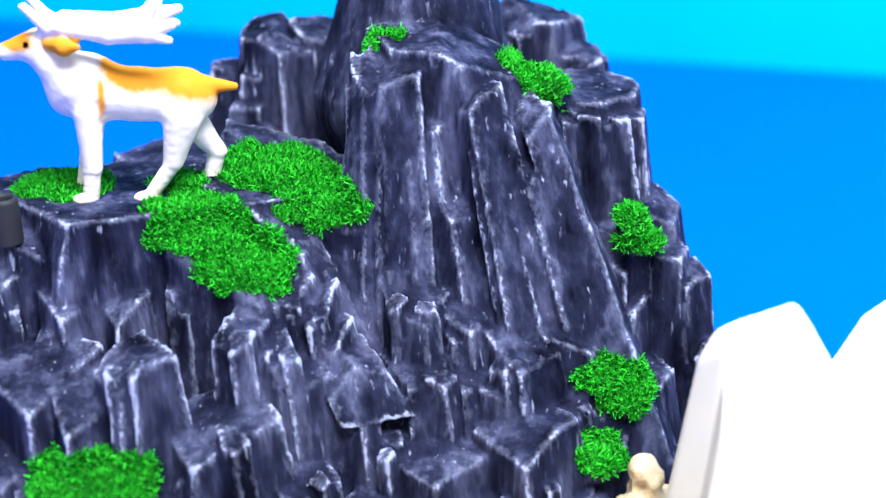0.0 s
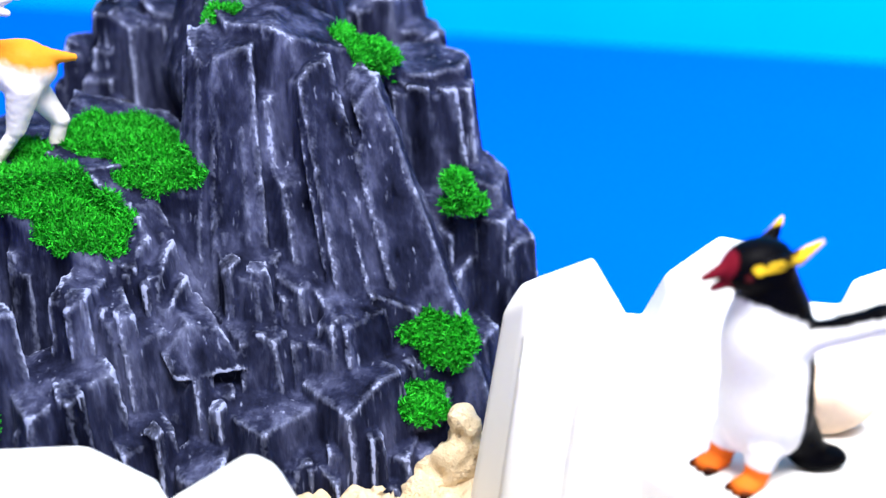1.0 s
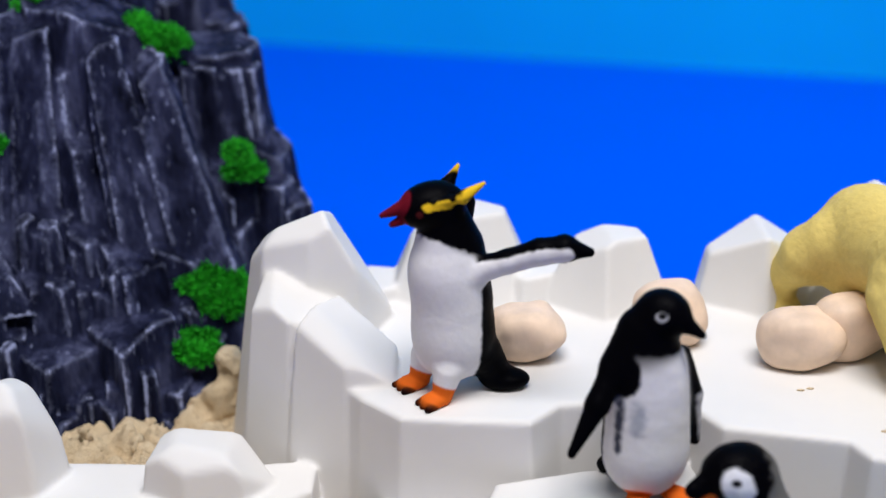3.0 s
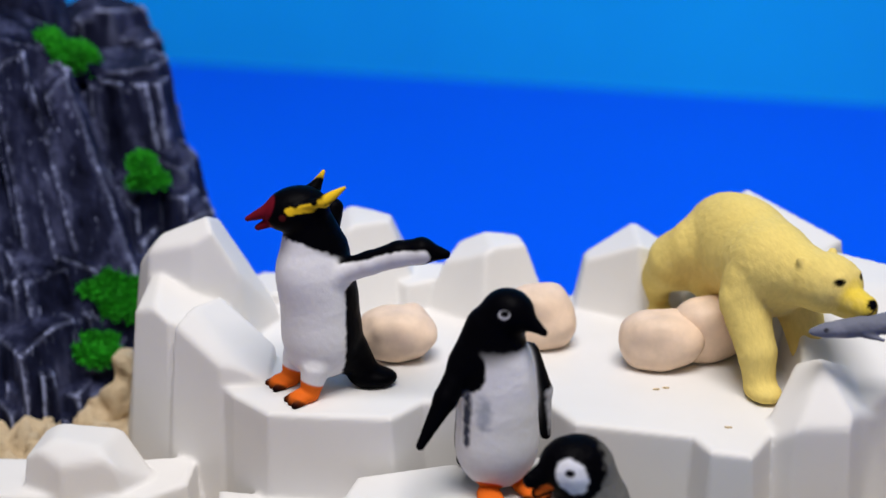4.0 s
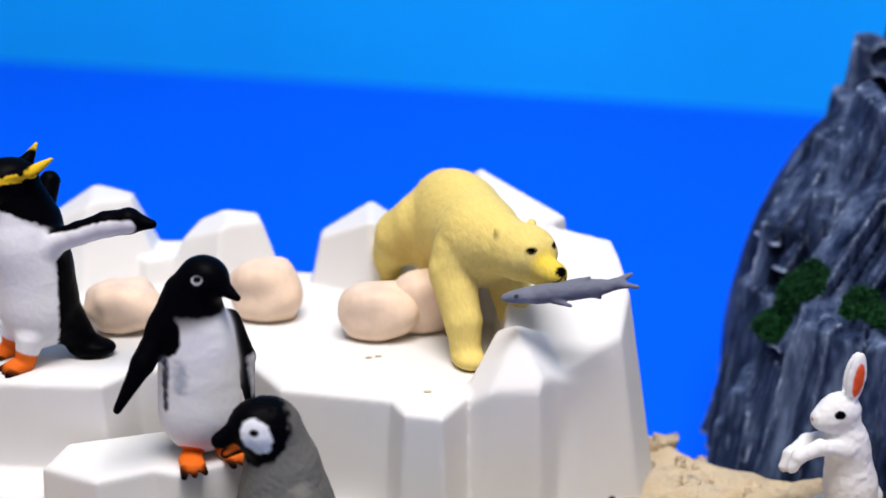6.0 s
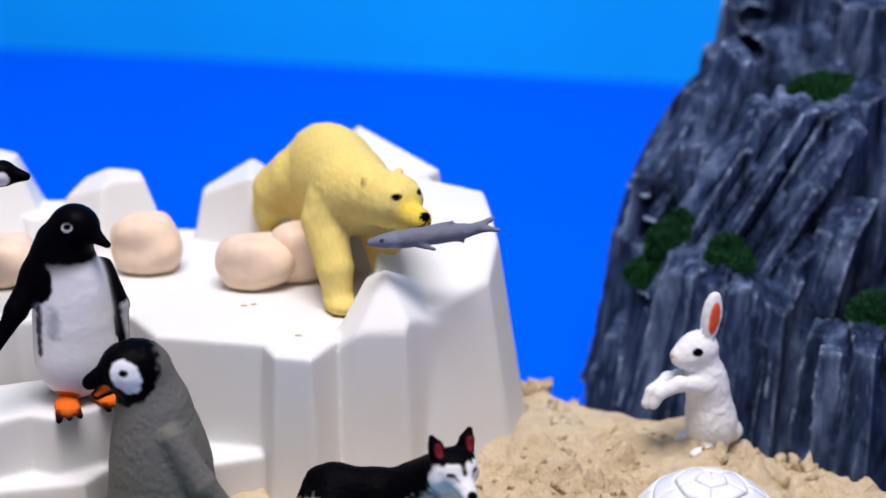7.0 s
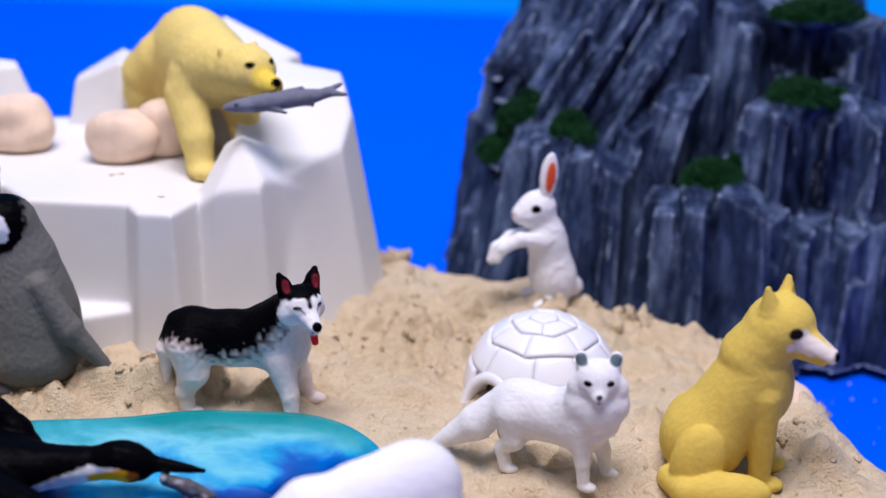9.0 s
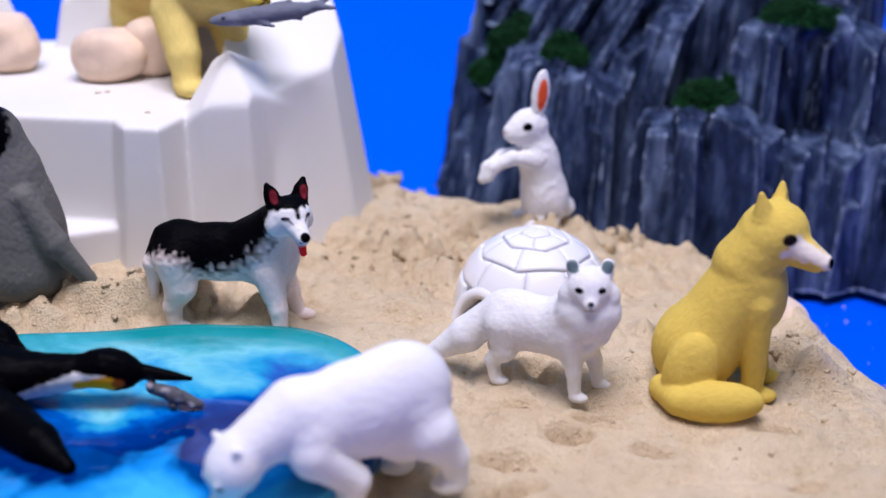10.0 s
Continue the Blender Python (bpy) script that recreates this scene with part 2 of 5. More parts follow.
class Clay:
    """A figure shaped in millimetres: it looks along +x, its left is +y, and it stands on z = 0."""

    def __init__(self, lo, hi, step=0.7):
        self.lo, self.step, self.solids, self.paints = np.array(lo, float), step, [], []
        n = [int((b - a) / step) + 2 for a, b in zip(lo, hi)]
        self.axes = [(lo[i] + step * np.arange(n[i], dtype=np.float32)).reshape([-1 if j == i else 1 for j in range(3)]) for i in range(3)]
        self.field = np.full(n, 50.0, np.float32)

    def add(self, fn, colour, k=2.5):
        self.field = blend_min(self.field, fn(*self.axes).astype(np.float32), k)
        self.solids.append((fn, colour))
        return self

    def ball(self, c, r, colour, k=2.5, turn=(0, 0, 0)):
        return self.add(ellipsoid(c, r, turn), colour, k)

    def limb(self, a, b, ra, rb, colour, k=2.5):
        return self.add(limb(a, b, ra, rb), colour, k)

    def carve(self, fn, k=1.0):
        self.field = blend_max(self.field, -fn(*self.axes).astype(np.float32), k)
        return self

    def paint(self, fn, colour, soft=1.0, ragged=0.0):
        self.paints.append((fn, colour, soft, ragged))
        return self

    def mesh(self, name, rough=0.0, rough_size=3.0):
        if rough:
            x, y, z = np.broadcast_arrays(*self.axes)
            near = np.abs(self.field) < 3
            self.field[near] += rough * (grain_noise(x[near] / rough_size, y[near] / rough_size, z[near] / rough_size) - 0.5)
        verts, faces = net(self.field, self.lo, self.step)
        x, y, z = verts.T
        weight, total = np.zeros(len(verts)), np.zeros((len(verts), 3))
        for fn, colour in self.solids:
            w = np.exp(-np.clip(fn(x, y, z), -2, 20) / 0.45) + 1e-9
            weight += w
            total += w[:, None] * np.array(colour)
        tone = total / weight[:, None]
        fuzz = grain_noise(x / 1.3, y / 1.3, z / 1.3, 3) - 0.5
        for fn, colour, soft, ragged in self.paints:
            w = np.clip(0.5 - (fn(x, y, z) + ragged * fuzz) / soft, 0, 1)[:, None]
            tone = tone * (1 - w) + w * np.array(colour)
        me = quad_mesh(name, verts * 0.001, faces)
        at = me.color_attributes.new("paint", "FLOAT_COLOR", "POINT")
        at.data.foreach_set("color", np.c_[tone, np.ones(len(tone))].astype(np.float32).ravel())
        return me


def behind(axis, at, sign=1.0):
    """The half of space in which sign * coordinate is over sign * at."""
    return lambda x, y, z: sign * (at - (x, y, z)[axis])


def slant(nx, ny, nz, d):
    """The half of space in which nx x + ny y + nz z is under d."""
    return lambda x, y, z: nx * x + ny * y + nz * z - d


def place(name, me, mat, at, yaw, label, category, tilt=(0, 0), size=1.0):
    ob = part(name, me, mat)
    ob.matrix_world = pose(*at, tilt[0], tilt[1], yaw) @ Matrix.Scale(size, 4)
    return tagged(ob, label, category)


class Crag:
    """Rock and ice from many cut crystals, in world millimetres."""

    def __init__(self, lo, hi, step):
        self.lo, self.hi, self.step = np.array(lo, float), np.array(hi, float), step
        n = [int((b - a) / step) + 2 for a, b in zip(lo, hi)]
        self.axes = [lo[i] + step * np.arange(n[i], dtype=np.float32) for i in range(3)]
        self.field, self.sharp = np.full(n, 30.0, np.float32), None

    def window(self, lo, hi):
        s = [slice(max(0, int((lo[i] - self.lo[i]) / self.step)), max(0, min(self.field.shape[i], int((hi[i] - self.lo[i]) / self.step) + 2))) for i in range(3)]
        return tuple(s), [self.axes[i][s[i]].reshape([-1 if j == i else 1 for j in range(3)]) for i in range(3)]

    def add(self, fn, lo, hi, k=1.0):
        s, ax = self.window(lo, hi)
        if all(q.stop > q.start for q in s):
            self.field[s] = blend_min(self.field[s], fn(*ax).astype(np.float32), k)

    def carve(self, fn, lo, hi, k=1.0):
        s, ax = self.window(lo, hi)
        self.field[s] = blend_max(self.field[s], -fn(*ax).astype(np.float32), k)

    def crystal(self, c, r, top, sides=6, yaw=0.0, taper=0.15, tops=((0, 0),), lean=(0, 0), k=1.0, edge=0.5, foot=None, chance=None, uneven=0.12):
        """A tapering prism round c = (x, y) with radii r at its top. tops: slopes in x and y of the planes that cut it, all through the point over c."""
        foot = self.lo[2] if foot is None else foot
        walls = []
        for i in range(sides):
            a = radians(yaw) + 2 * math.pi * i / sides + (chance.uniform(-0.25, 0.25) if chance else 0)
            reach = math.hypot(r[0] * math.cos(a), r[1] * math.sin(a)) * (1 + (chance.uniform(-uneven, uneven) if chance else 0))
            t = taper * (1 + (chance.uniform(-0.4, 0.4) if chance else 0))
            walls.append((math.cos(a), math.sin(a), reach, t))

        def fn(x, y, z):
            u, v = x - c[0] - lean[0] * (z - top), y - c[1] - lean[1] * (z - top)
            d = None
            for ca, sa, reach, t in walls:
                w = (ca * u + sa * v - reach + t * (z - top)) / math.sqrt(1 + t * t)
                d = w if d is None else blend_max(d, w, edge)
            for sx, sy in tops:
                d = blend_max(d, (z - top - sx * u - sy * v) / math.sqrt(1 + sx * sx + sy * sy), edge)
            return d
        drop = top - foot
        wide = max(r) * 1.3 + taper * 1.5 * drop + 4
        xs = [c[0], c[0] - lean[0] * drop]
        ys = [c[1], c[1] - lean[1] * drop]
        peak = top + max(abs(s) for t in tops for s in t) * max(r) * 1.4 + 6
        self.add(fn, (min(xs) - wide, min(ys) - wide, foot), (max(xs) + wide, max(ys) + wide, peak), k)

    def prism(self, corners, top, taper, tops=(), edge=1.5, k=0.8, foot=None):
        """A prism on a plan of any outline, its walls drawn in towards the top. tops: point and slopes in x and y of planes that cut it."""
        foot = self.lo[2] if foot is None else foot

        def outline(x, y):
            best, inside = None, False
            for (ax, ay), (bx, by) in zip(corners, corners[1:] + corners[:1]):
                ex, ey = bx - ax, by - ay
                h = np.clip(((x - ax) * ex + (y - ay) * ey) / (ex * ex + ey * ey), 0, 1)
                d = np.hypot(x - ax - h * ex, y - ay - h * ey)
                best = d if best is None else np.minimum(best, d)
                cross = (ay > y) != (by > y)
                inside = inside ^ (cross & (x < ex * (y - ay) / (ey if ey else 1e-6) + ax))
            return np.where(inside, -best, best)

        def fn(x, y, z):
            d = (outline(x, y) + taper * (z - top)) / math.sqrt(1 + taper * taper)
            for px, py, pz, sx, sy in tops or ((0, 0, top, 0, 0),):
                d = blend_max(d, (z - pz - sx * (x - px) - sy * (y - py)) / math.sqrt(1 + sx * sx + sy * sy), edge)
            return d
        wide = taper * (top - foot) + 5
        xs, ys = [c[0] for c in corners], [c[1] for c in corners]
        self.add(fn, (min(xs) - wide, min(ys) - wide, foot), (max(xs) + wide, max(ys) + wide, top + 30), k)

    def convex(self):
        """How far each place stands out from its surroundings: high along outer edges."""
        soft = self.field
        for axis in range(3):
            soft = sum(np.roll(soft, d, axis) for d in (-2, -1, 0, 1, 2)) / 5
        return soft - self.field

    def erode(self, layers):
        """layers: depth, width across and width up and down of rough relief."""
        self.sharp = self.convex()
        near = np.where(np.abs(self.field) < 7)
        x, y, z = (self.axes[i][near[i]] for i in range(3))
        change = 0
        for i, (depth, wide, tall) in enumerate(layers):
            change = change + depth * (np.abs(grain_noise(x / wide, y / wide, z / tall, i + 1) - 0.5) * 2 - 0.4)
        self.field[near] += change

    def mesh(self, name):
        verts, faces = net(self.field, self.lo, self.step)
        sharp = self.convex() if self.sharp is None else self.sharp
        at = np.clip(((verts - self.lo) / self.step + 0.5).astype(int), 0, np.array(self.field.shape) - 1)
        edge = sharp[tuple(at.T)]
        me = quad_mesh(name, verts * 0.001, faces)
        return me, verts, edge


def mossy(verts, me, pads):
    """How much of each point lies under a pad of moss: pads of centre and radii."""
    x, y, z = verts.T
    up = np.zeros(len(verts) * 3, np.float32)
    me.vertices.foreach_get("normal", up)
    up = up.reshape(-1, 3)
    ragged = 0.35 * (grain_noise(x / 5, y / 5, z / 5, 2) - 0.5)
    best = np.full(len(verts), -1)
    for i, (c, r) in enumerate(pads):
        d = np.sqrt(((x - c[0]) / r[0]) ** 2 + ((y - c[1]) / r[1]) ** 2 + ((z - c[2]) / r[2]) ** 2) + ragged
        best[(d < 1) & (up[:, 2] > -0.25)] = i
    return best, up


def moss_tufts(spots, ups, chance, each=3, tall=2.6):
    """Short curled fibres over the given points."""
    n = len(spots) * each
    p = np.repeat(spots, each, 0) + chance.normal(0, 0.5, (n, 3))
    out = np.repeat(ups, each, 0) * 0.6 + chance.normal(0, 0.55, (n, 3)) + (0, 0, 0.35)
    out /= np.linalg.norm(out, axis=1)[:, None]
    side = np.cross(out, chance.normal(0, 1, (n, 3)))
    side /= np.linalg.norm(side, axis=1)[:, None]
    long = tall * chance.uniform(0.5, 1.15, (n, 1))
    bend = np.cross(side, out) * long * chance.uniform(-0.6, 0.6, (n, 1))
    mid, tip = p + out * long * 0.55 + bend * 0.4, p + out * long + bend
    w = 0.2
    verts = np.stack([p - side * w, p + side * w, mid + side * w, mid - side * w, tip + side * w * 0.6, tip - side * w * 0.6], 1).reshape(-1, 3)
    i = np.arange(n)[:, None] * 6
    faces = np.concatenate([i + [0, 1, 2, 3], i + [3, 2, 4, 5]])
    return verts * 0.001, faces


# ---- table and wall ----
def slab(name, corners, z0, z1, mat):
    bm = bmesh.new()
    low = [bm.verts.new((x, y, z0)) for x, y in corners]
    high = [bm.verts.new((x, y, z1)) for x, y in corners]
    n = len(corners)
    bm.faces.new(high)
    bm.faces.new(low[::-1])
    for i in range(n):
        bm.faces.new((low[i], low[(i + 1) % n], high[(i + 1) % n], high[i]))
    bmesh.ops.recalc_face_normals(bm, faces=bm.faces)
    me = bpy.data.meshes.new(name)
    bm.to_mesh(me)
    bm.free()
    return part(name, me, mat)


def far_edge(x):
    return 1.145 - 0.27 * x


tagged(slab("floor", [(-1.6, -0.9), (1.6, -0.9), (1.6, far_edge(1.6)), (-1.6, far_edge(-1.6))], -0.03, 0.0, TABLE),
       "smooth blue plastic sheet laid over the table", "table", kind="structure")
tagged(slab("wall_north", [(-1.6, far_edge(-1.6)), (1.6, far_edge(1.6)), (1.6, far_edge(1.6) + 0.05), (-1.6, far_edge(-1.6) + 0.05)], -0.03, 1.3, WALL),
       "plain cyan painted backdrop wall behind the table", "wall", kind="structure")


# ---- sand ----
def step_up(v, a, b):
    t = np.clip((v - a) / (b - a), 0, 1)
    return t * t * (3 - 2 * t)


POND_C, POND_R, POND_Z, POND_SKEW = (0.014, 0.270), (0.083, 0.065), 0.036, 0.16


def pond_rim(a):
    """How far the pond reaches from its middle, by direction."""
    wave = 1 + 0.025 * np.sin(3 * a + 0.6) + 0.018 * np.sin(5 * a + 2)
    return wave / (np.abs(np.cos(a) / POND_R[0]) ** 3 + np.abs(np.sin(a) / POND_R[1]) ** 3) ** (1 / 3)


def pond_reach(x, y):
    """One on the pond's rim, less inside."""
    x = x - POND_SKEW * (y - POND_C[1])
    return np.hypot(x - POND_C[0], y - POND_C[1]) / pond_rim(np.arctan2(y - POND_C[1], x - POND_C[0]))


def sand_height(x, y):
    base = 0.0290 + 0.105 * np.clip(y - 0.285, -0.03, 0.12)
    base = base - 0.018 * step_up(x, 0.17, 0.25) * step_up(y, 0.30, 0.42)
    base = base + 0.006 * np.exp(-((x - 0.02) / 0.03) ** 2 - ((y - 0.352) / 0.014) ** 2)
    base = base + 0.004 * (grain_noise(x / 0.035, y / 0.035, 0, 1) - 0.5) + 0.0034 * (grain_noise(x / 0.014, y / 0.014, 0, 2) - 0.5) + 0.0014 * (np.abs(grain_noise(x / 0.007, y / 0.007, 0, 3) - 0.5) * 2 - 0.5)
    # soft kneaded folds
    base = base + 0.0060 * (np.abs(grain_noise(x / 0.030 + 0.4 * grain_noise(x / 0.02, y / 0.02, 0, 9), y / 0.018, 0, 10) - 0.5) * 2 - 0.4)
    base = base - 0.004 * np.exp(-((x - 0.150) / 0.040) ** 2 - ((y - 0.340) / 0.024) ** 2)
    base = base + 0.009 * step_up(-x, 0.08, 0.15) * step_up(y, 0.41, 0.45)
    # crumbled ground round the iceberg's foot and behind the igloo
    loose = np.exp(-((x - 0.125) / 0.035) ** 2 - ((y - 0.385) / 0.03) ** 2) + 0.9 * np.exp(-((x - 0.215) / 0.045) ** 2 - ((y - 0.385) / 0.03) ** 2)
    loose = loose + np.exp(-((x - 0.03) / 0.03) ** 2 - ((y - 0.352) / 0.012) ** 2) + 1.2 * np.exp(-((x + 0.17) / 0.06) ** 2 - ((y - 0.45) / 0.05) ** 2)
    loose = loose + 0.8 * np.exp(-((x - 0.065) / 0.03) ** 2 - ((y - 0.353) / 0.01) ** 2) + 0.8 * np.exp(-((x - 0.228) / 0.012) ** 2 - ((y - 0.300) / 0.025) ** 2) + 0.6 * np.exp(-((x - 0.185) / 0.012) ** 2 - ((y - 0.318) / 0.012) ** 2) + 0.7 * np.exp(-((x + 0.03) / 0.04) ** 2 - ((y - 0.345) / 0.008) ** 2)
    warp = 0.9 * grain_noise(x / 0.011, y / 0.011, 0, 12)
    lumps = 1.15 * np.abs(grain_noise(x / 0.0090 + warp, y / 0.0080 - warp, 0, 4) - 0.5) * 2 + 0.7 * np.abs(grain_noise(x / 0.0034, y / 0.0034, 0, 5) - 0.5)
    base = base + np.clip(loose, 0, 1.2) * 0.0105 * (lumps - 0.42) + 0.0006 * (grain_noise(x / 0.004, y / 0.004, 0, 6) - 0.5)
    base = base - 0.0040 * np.exp(-((x - 0.062) / 0.026) ** 2 - ((y - 0.338) / 0.012) ** 2)
    # dents pressed by toes
    for dx, dy in ((0.161, 0.279), (0.157, 0.2785), (0.165, 0.280), (0.153, 0.270), (0.149, 0.271), (0.174, 0.259), (0.171, 0.261), (0.128, 0.262), (0.132, 0.261), (0.127, 0.246), (0.131, 0.248), (0.136, 0.249), (0.149, 0.312), (0.151, 0.304), (0.147, 0.306), (0.141, 0.290), (0.206, 0.268), (0.210, 0.266), (0.208, 0.240)):
        base = base - 0.0062 * np.exp(-(((x - dx) / 0.0042) ** 2 + ((y - dy) / 0.0031) ** 2) ** 2)
    # pond bed
    base = base - (base - POND_Z + 0.003) * (1 - step_up(pond_reach(x, y), 0.97, 1.03))
    # shore
    wob = 0.012 * (grain_noise(x / 0.03, y / 0.03, 0, 8) - 0.5)
    edge = np.minimum(np.minimum(0.262 + 0.05 * (0.33 - y) + wob - x, x + 0.36), np.minimum(y - 0.165, 0.56 - y + wob))
    edge = np.minimum(edge, (0.47 - 0.55 * (x - 0.11)) - y + wob + 0.09 * step_up(-x, -0.13, 0.0))
    edge = np.where((x > 0.2) & (y > 0.34), np.minimum(edge, 0.30 - x - 0.6 * (y - 0.34) + wob), edge)
    return base * step_up(edge, -0.002, 0.024) - 0.004 * (1 - step_up(edge, -0.012, 0.0))


def sand_mesh(step=0.0013):
    xs, ys = np.arange(-0.37, 0.32, step), np.arange(0.155, 0.58, step)
    x, y = np.meshgrid(xs, ys, indexing="ij")
    z = sand_height(x, y)
    i = np.arange(x.size).reshape(x.shape)
    faces = np.stack([i[:-1, :-1], i[1:, :-1], i[1:, 1:], i[:-1, 1:]], -1).reshape(-1, 4)
    keep = z.ravel()[faces].max(1) > -0.0035
    return quad_mesh("sand", np.stack([x, y, z], -1).reshape(-1, 3), faces[keep])


tagged(part("ground", sand_mesh(), SAND), "pale tan kneaded play sand spread over the table", "sand", kind="structure")


def sand_clumps():
    """Loose crumbs of sand lying where it was broken up."""
    chance = np.random.RandomState(5)
    bm = bmesh.new()
    bmesh.ops.create_icosphere(bm, subdivisions=2, radius=1)
    ball = np.array([v.co[:] for v in bm.verts])
    tri = np.array([[v.index for v in f.verts] for f in bm.faces])
    bm.free()
    verts, faces = [], []
    for cx, cy, sx, sy, count, big in ((0.122, 0.388, 0.018, 0.014, 110, 0.0013), (0.215, 0.397, 0.022, 0.006, 60, 0.0030), (0.03, 0.353, 0.03, 0.007, 70, 0.0012), (0.114, 0.44, 0.007, 0.010, 25, 0.0045), (-0.19, 0.455, 0.04, 0.012, 26, 0.0026),
                                       (0.170, 0.405, 0.018, 0.006, 40, 0.0016), (-0.005, 0.350, 0.02, 0.006, 50, 0.0012), (0.226, 0.300, 0.006, 0.014, 40, 0.0012), (0.15, 0.34, 0.05, 0.03, 70, 0.0009), (0.2, 0.27, 0.04, 0.03, 60, 0.0009), (0.27, 0.33, 0.012, 0.04, 50, 0.0006)):
        for _ in range(count):
            x, y = chance.normal(cx, sx), chance.normal(cy, sy)
            r = big * chance.uniform(0.25, 1.0) ** 1.6
            z = max(float(sand_height(np.array([x]), np.array([y]))[0]), 0.0)
            rough = 1 + 2.0 * (grain_noise(ball[:, 0] * 2.4 + x * 999, ball[:, 1] * 2.4 + y * 999, ball[:, 2] * 2.4) - 0.5)
            faces.append(tri + sum(len(v) for v in verts))
            verts.append(ball * rough[:, None] * r * chance.uniform(0.7, 1.2, 3) + (x, y, z + r * 0.1))
    for x, y, z in ((0.034, 0.391, 0.0882), (0.016, 0.416, 0.0882), (0.019, 0.417, 0.0882), (0.05, 0.43, 0.0882)):
        faces.append(tri + sum(len(v) for v in verts))
        verts.append(ball * (0.0012, 0.0006, 0.0003) + (x, y, z))
    return quad_mesh("sand_crumbs", np.concatenate(verts), np.concatenate(faces))


tagged(part("sand_crumbs", sand_clumps(), SAND), "loose crumbs and clumps of tan play sand", "sand", kind="stuff")


def sand_heap():
    """A lumpy finger of sand pressed up against the rock."""
    c = Clay((-20, -16, -8), (26, 16, 34), 0.9)
    tan = (0.6, 0.42, 0.2)
    for x, y, z, r in ((2, 0, 1, 8), (-9, 2, -2, 7), (11, 0, 6, 7.5), (14, 1, 15, 5.5), (13, 0, 23, 4.4), (9, -3, 11, 4.6), (17, 2, 12, 4.6), (15.5, -2, 20, 3.2)):
        c.ball((x, y, z), r, tan, 2.0)
    return c.mesh("sand_lump", 2.8, 3.2)


ob = part("sand_lump", sand_heap(), SAND)
ob.matrix_world = pose(-0.176, 0.478, 0.046)
tagged(ob, "lumpy finger of tan play sand against the rock", "sand")


# ---- pond ----
def pond_mesh():
    rings, spokes = 40, 160
    a = np.linspace(0, 2 * math.pi, spokes, endpoint=False)
    rim_at = pond_rim(a)
    verts, rim = [(POND_C[0], POND_C[1], POND_Z)], [0.0]
    for i in range(1, rings + 1):
        s = i / rings * 1.02
        x, y = POND_C[0] + s * rim_at * np.cos(a), POND_C[1] + s * rim_at * np.sin(a)
        x = x + POND_SKEW * (y - POND_C[1])
        lip = 0.0022 * math.exp(-((s - 0.985) / 0.02) ** 2) - (0.004 if i == rings else 0)
        z = POND_Z + lip + 0.0012 * (grain_noise(x / 0.02, y / 0.02, 0, 3) - 0.5)
        verts += list(zip(x, y, z))
        rim += list(np.clip((s - 0.80) / 0.2, 0, 1) * np.ones(spokes) * np.clip(0.3 + np.sin(2 * a - 0.4), 0, 1))
    faces = []
    for i in range(rings - 1):
        for j in range(spokes):
            p, q = 1 + i * spokes, 1 + (i + 1) * spokes
            k = (j + 1) % spokes
            faces.append((p + j, q + j, q + k, p + k))
    me = quad_mesh("pond", verts, faces)
    bm = bmesh.new()
    bm.from_mesh(me)
    bm.verts.ensure_lookup_table()
    for j in range(spokes):
        bm.faces.new((bm.verts[0], bm.verts[1 + j], bm.verts[1 + (j + 1) % spokes])).smooth = True
    bm.to_mesh(me)
    bm.free()
    point_value(me, "rim", rim)
    return me


tagged(part("pond", pond_mesh(), POND), "glossy marbled blue and turquoise resin pond set in sand", "pond")


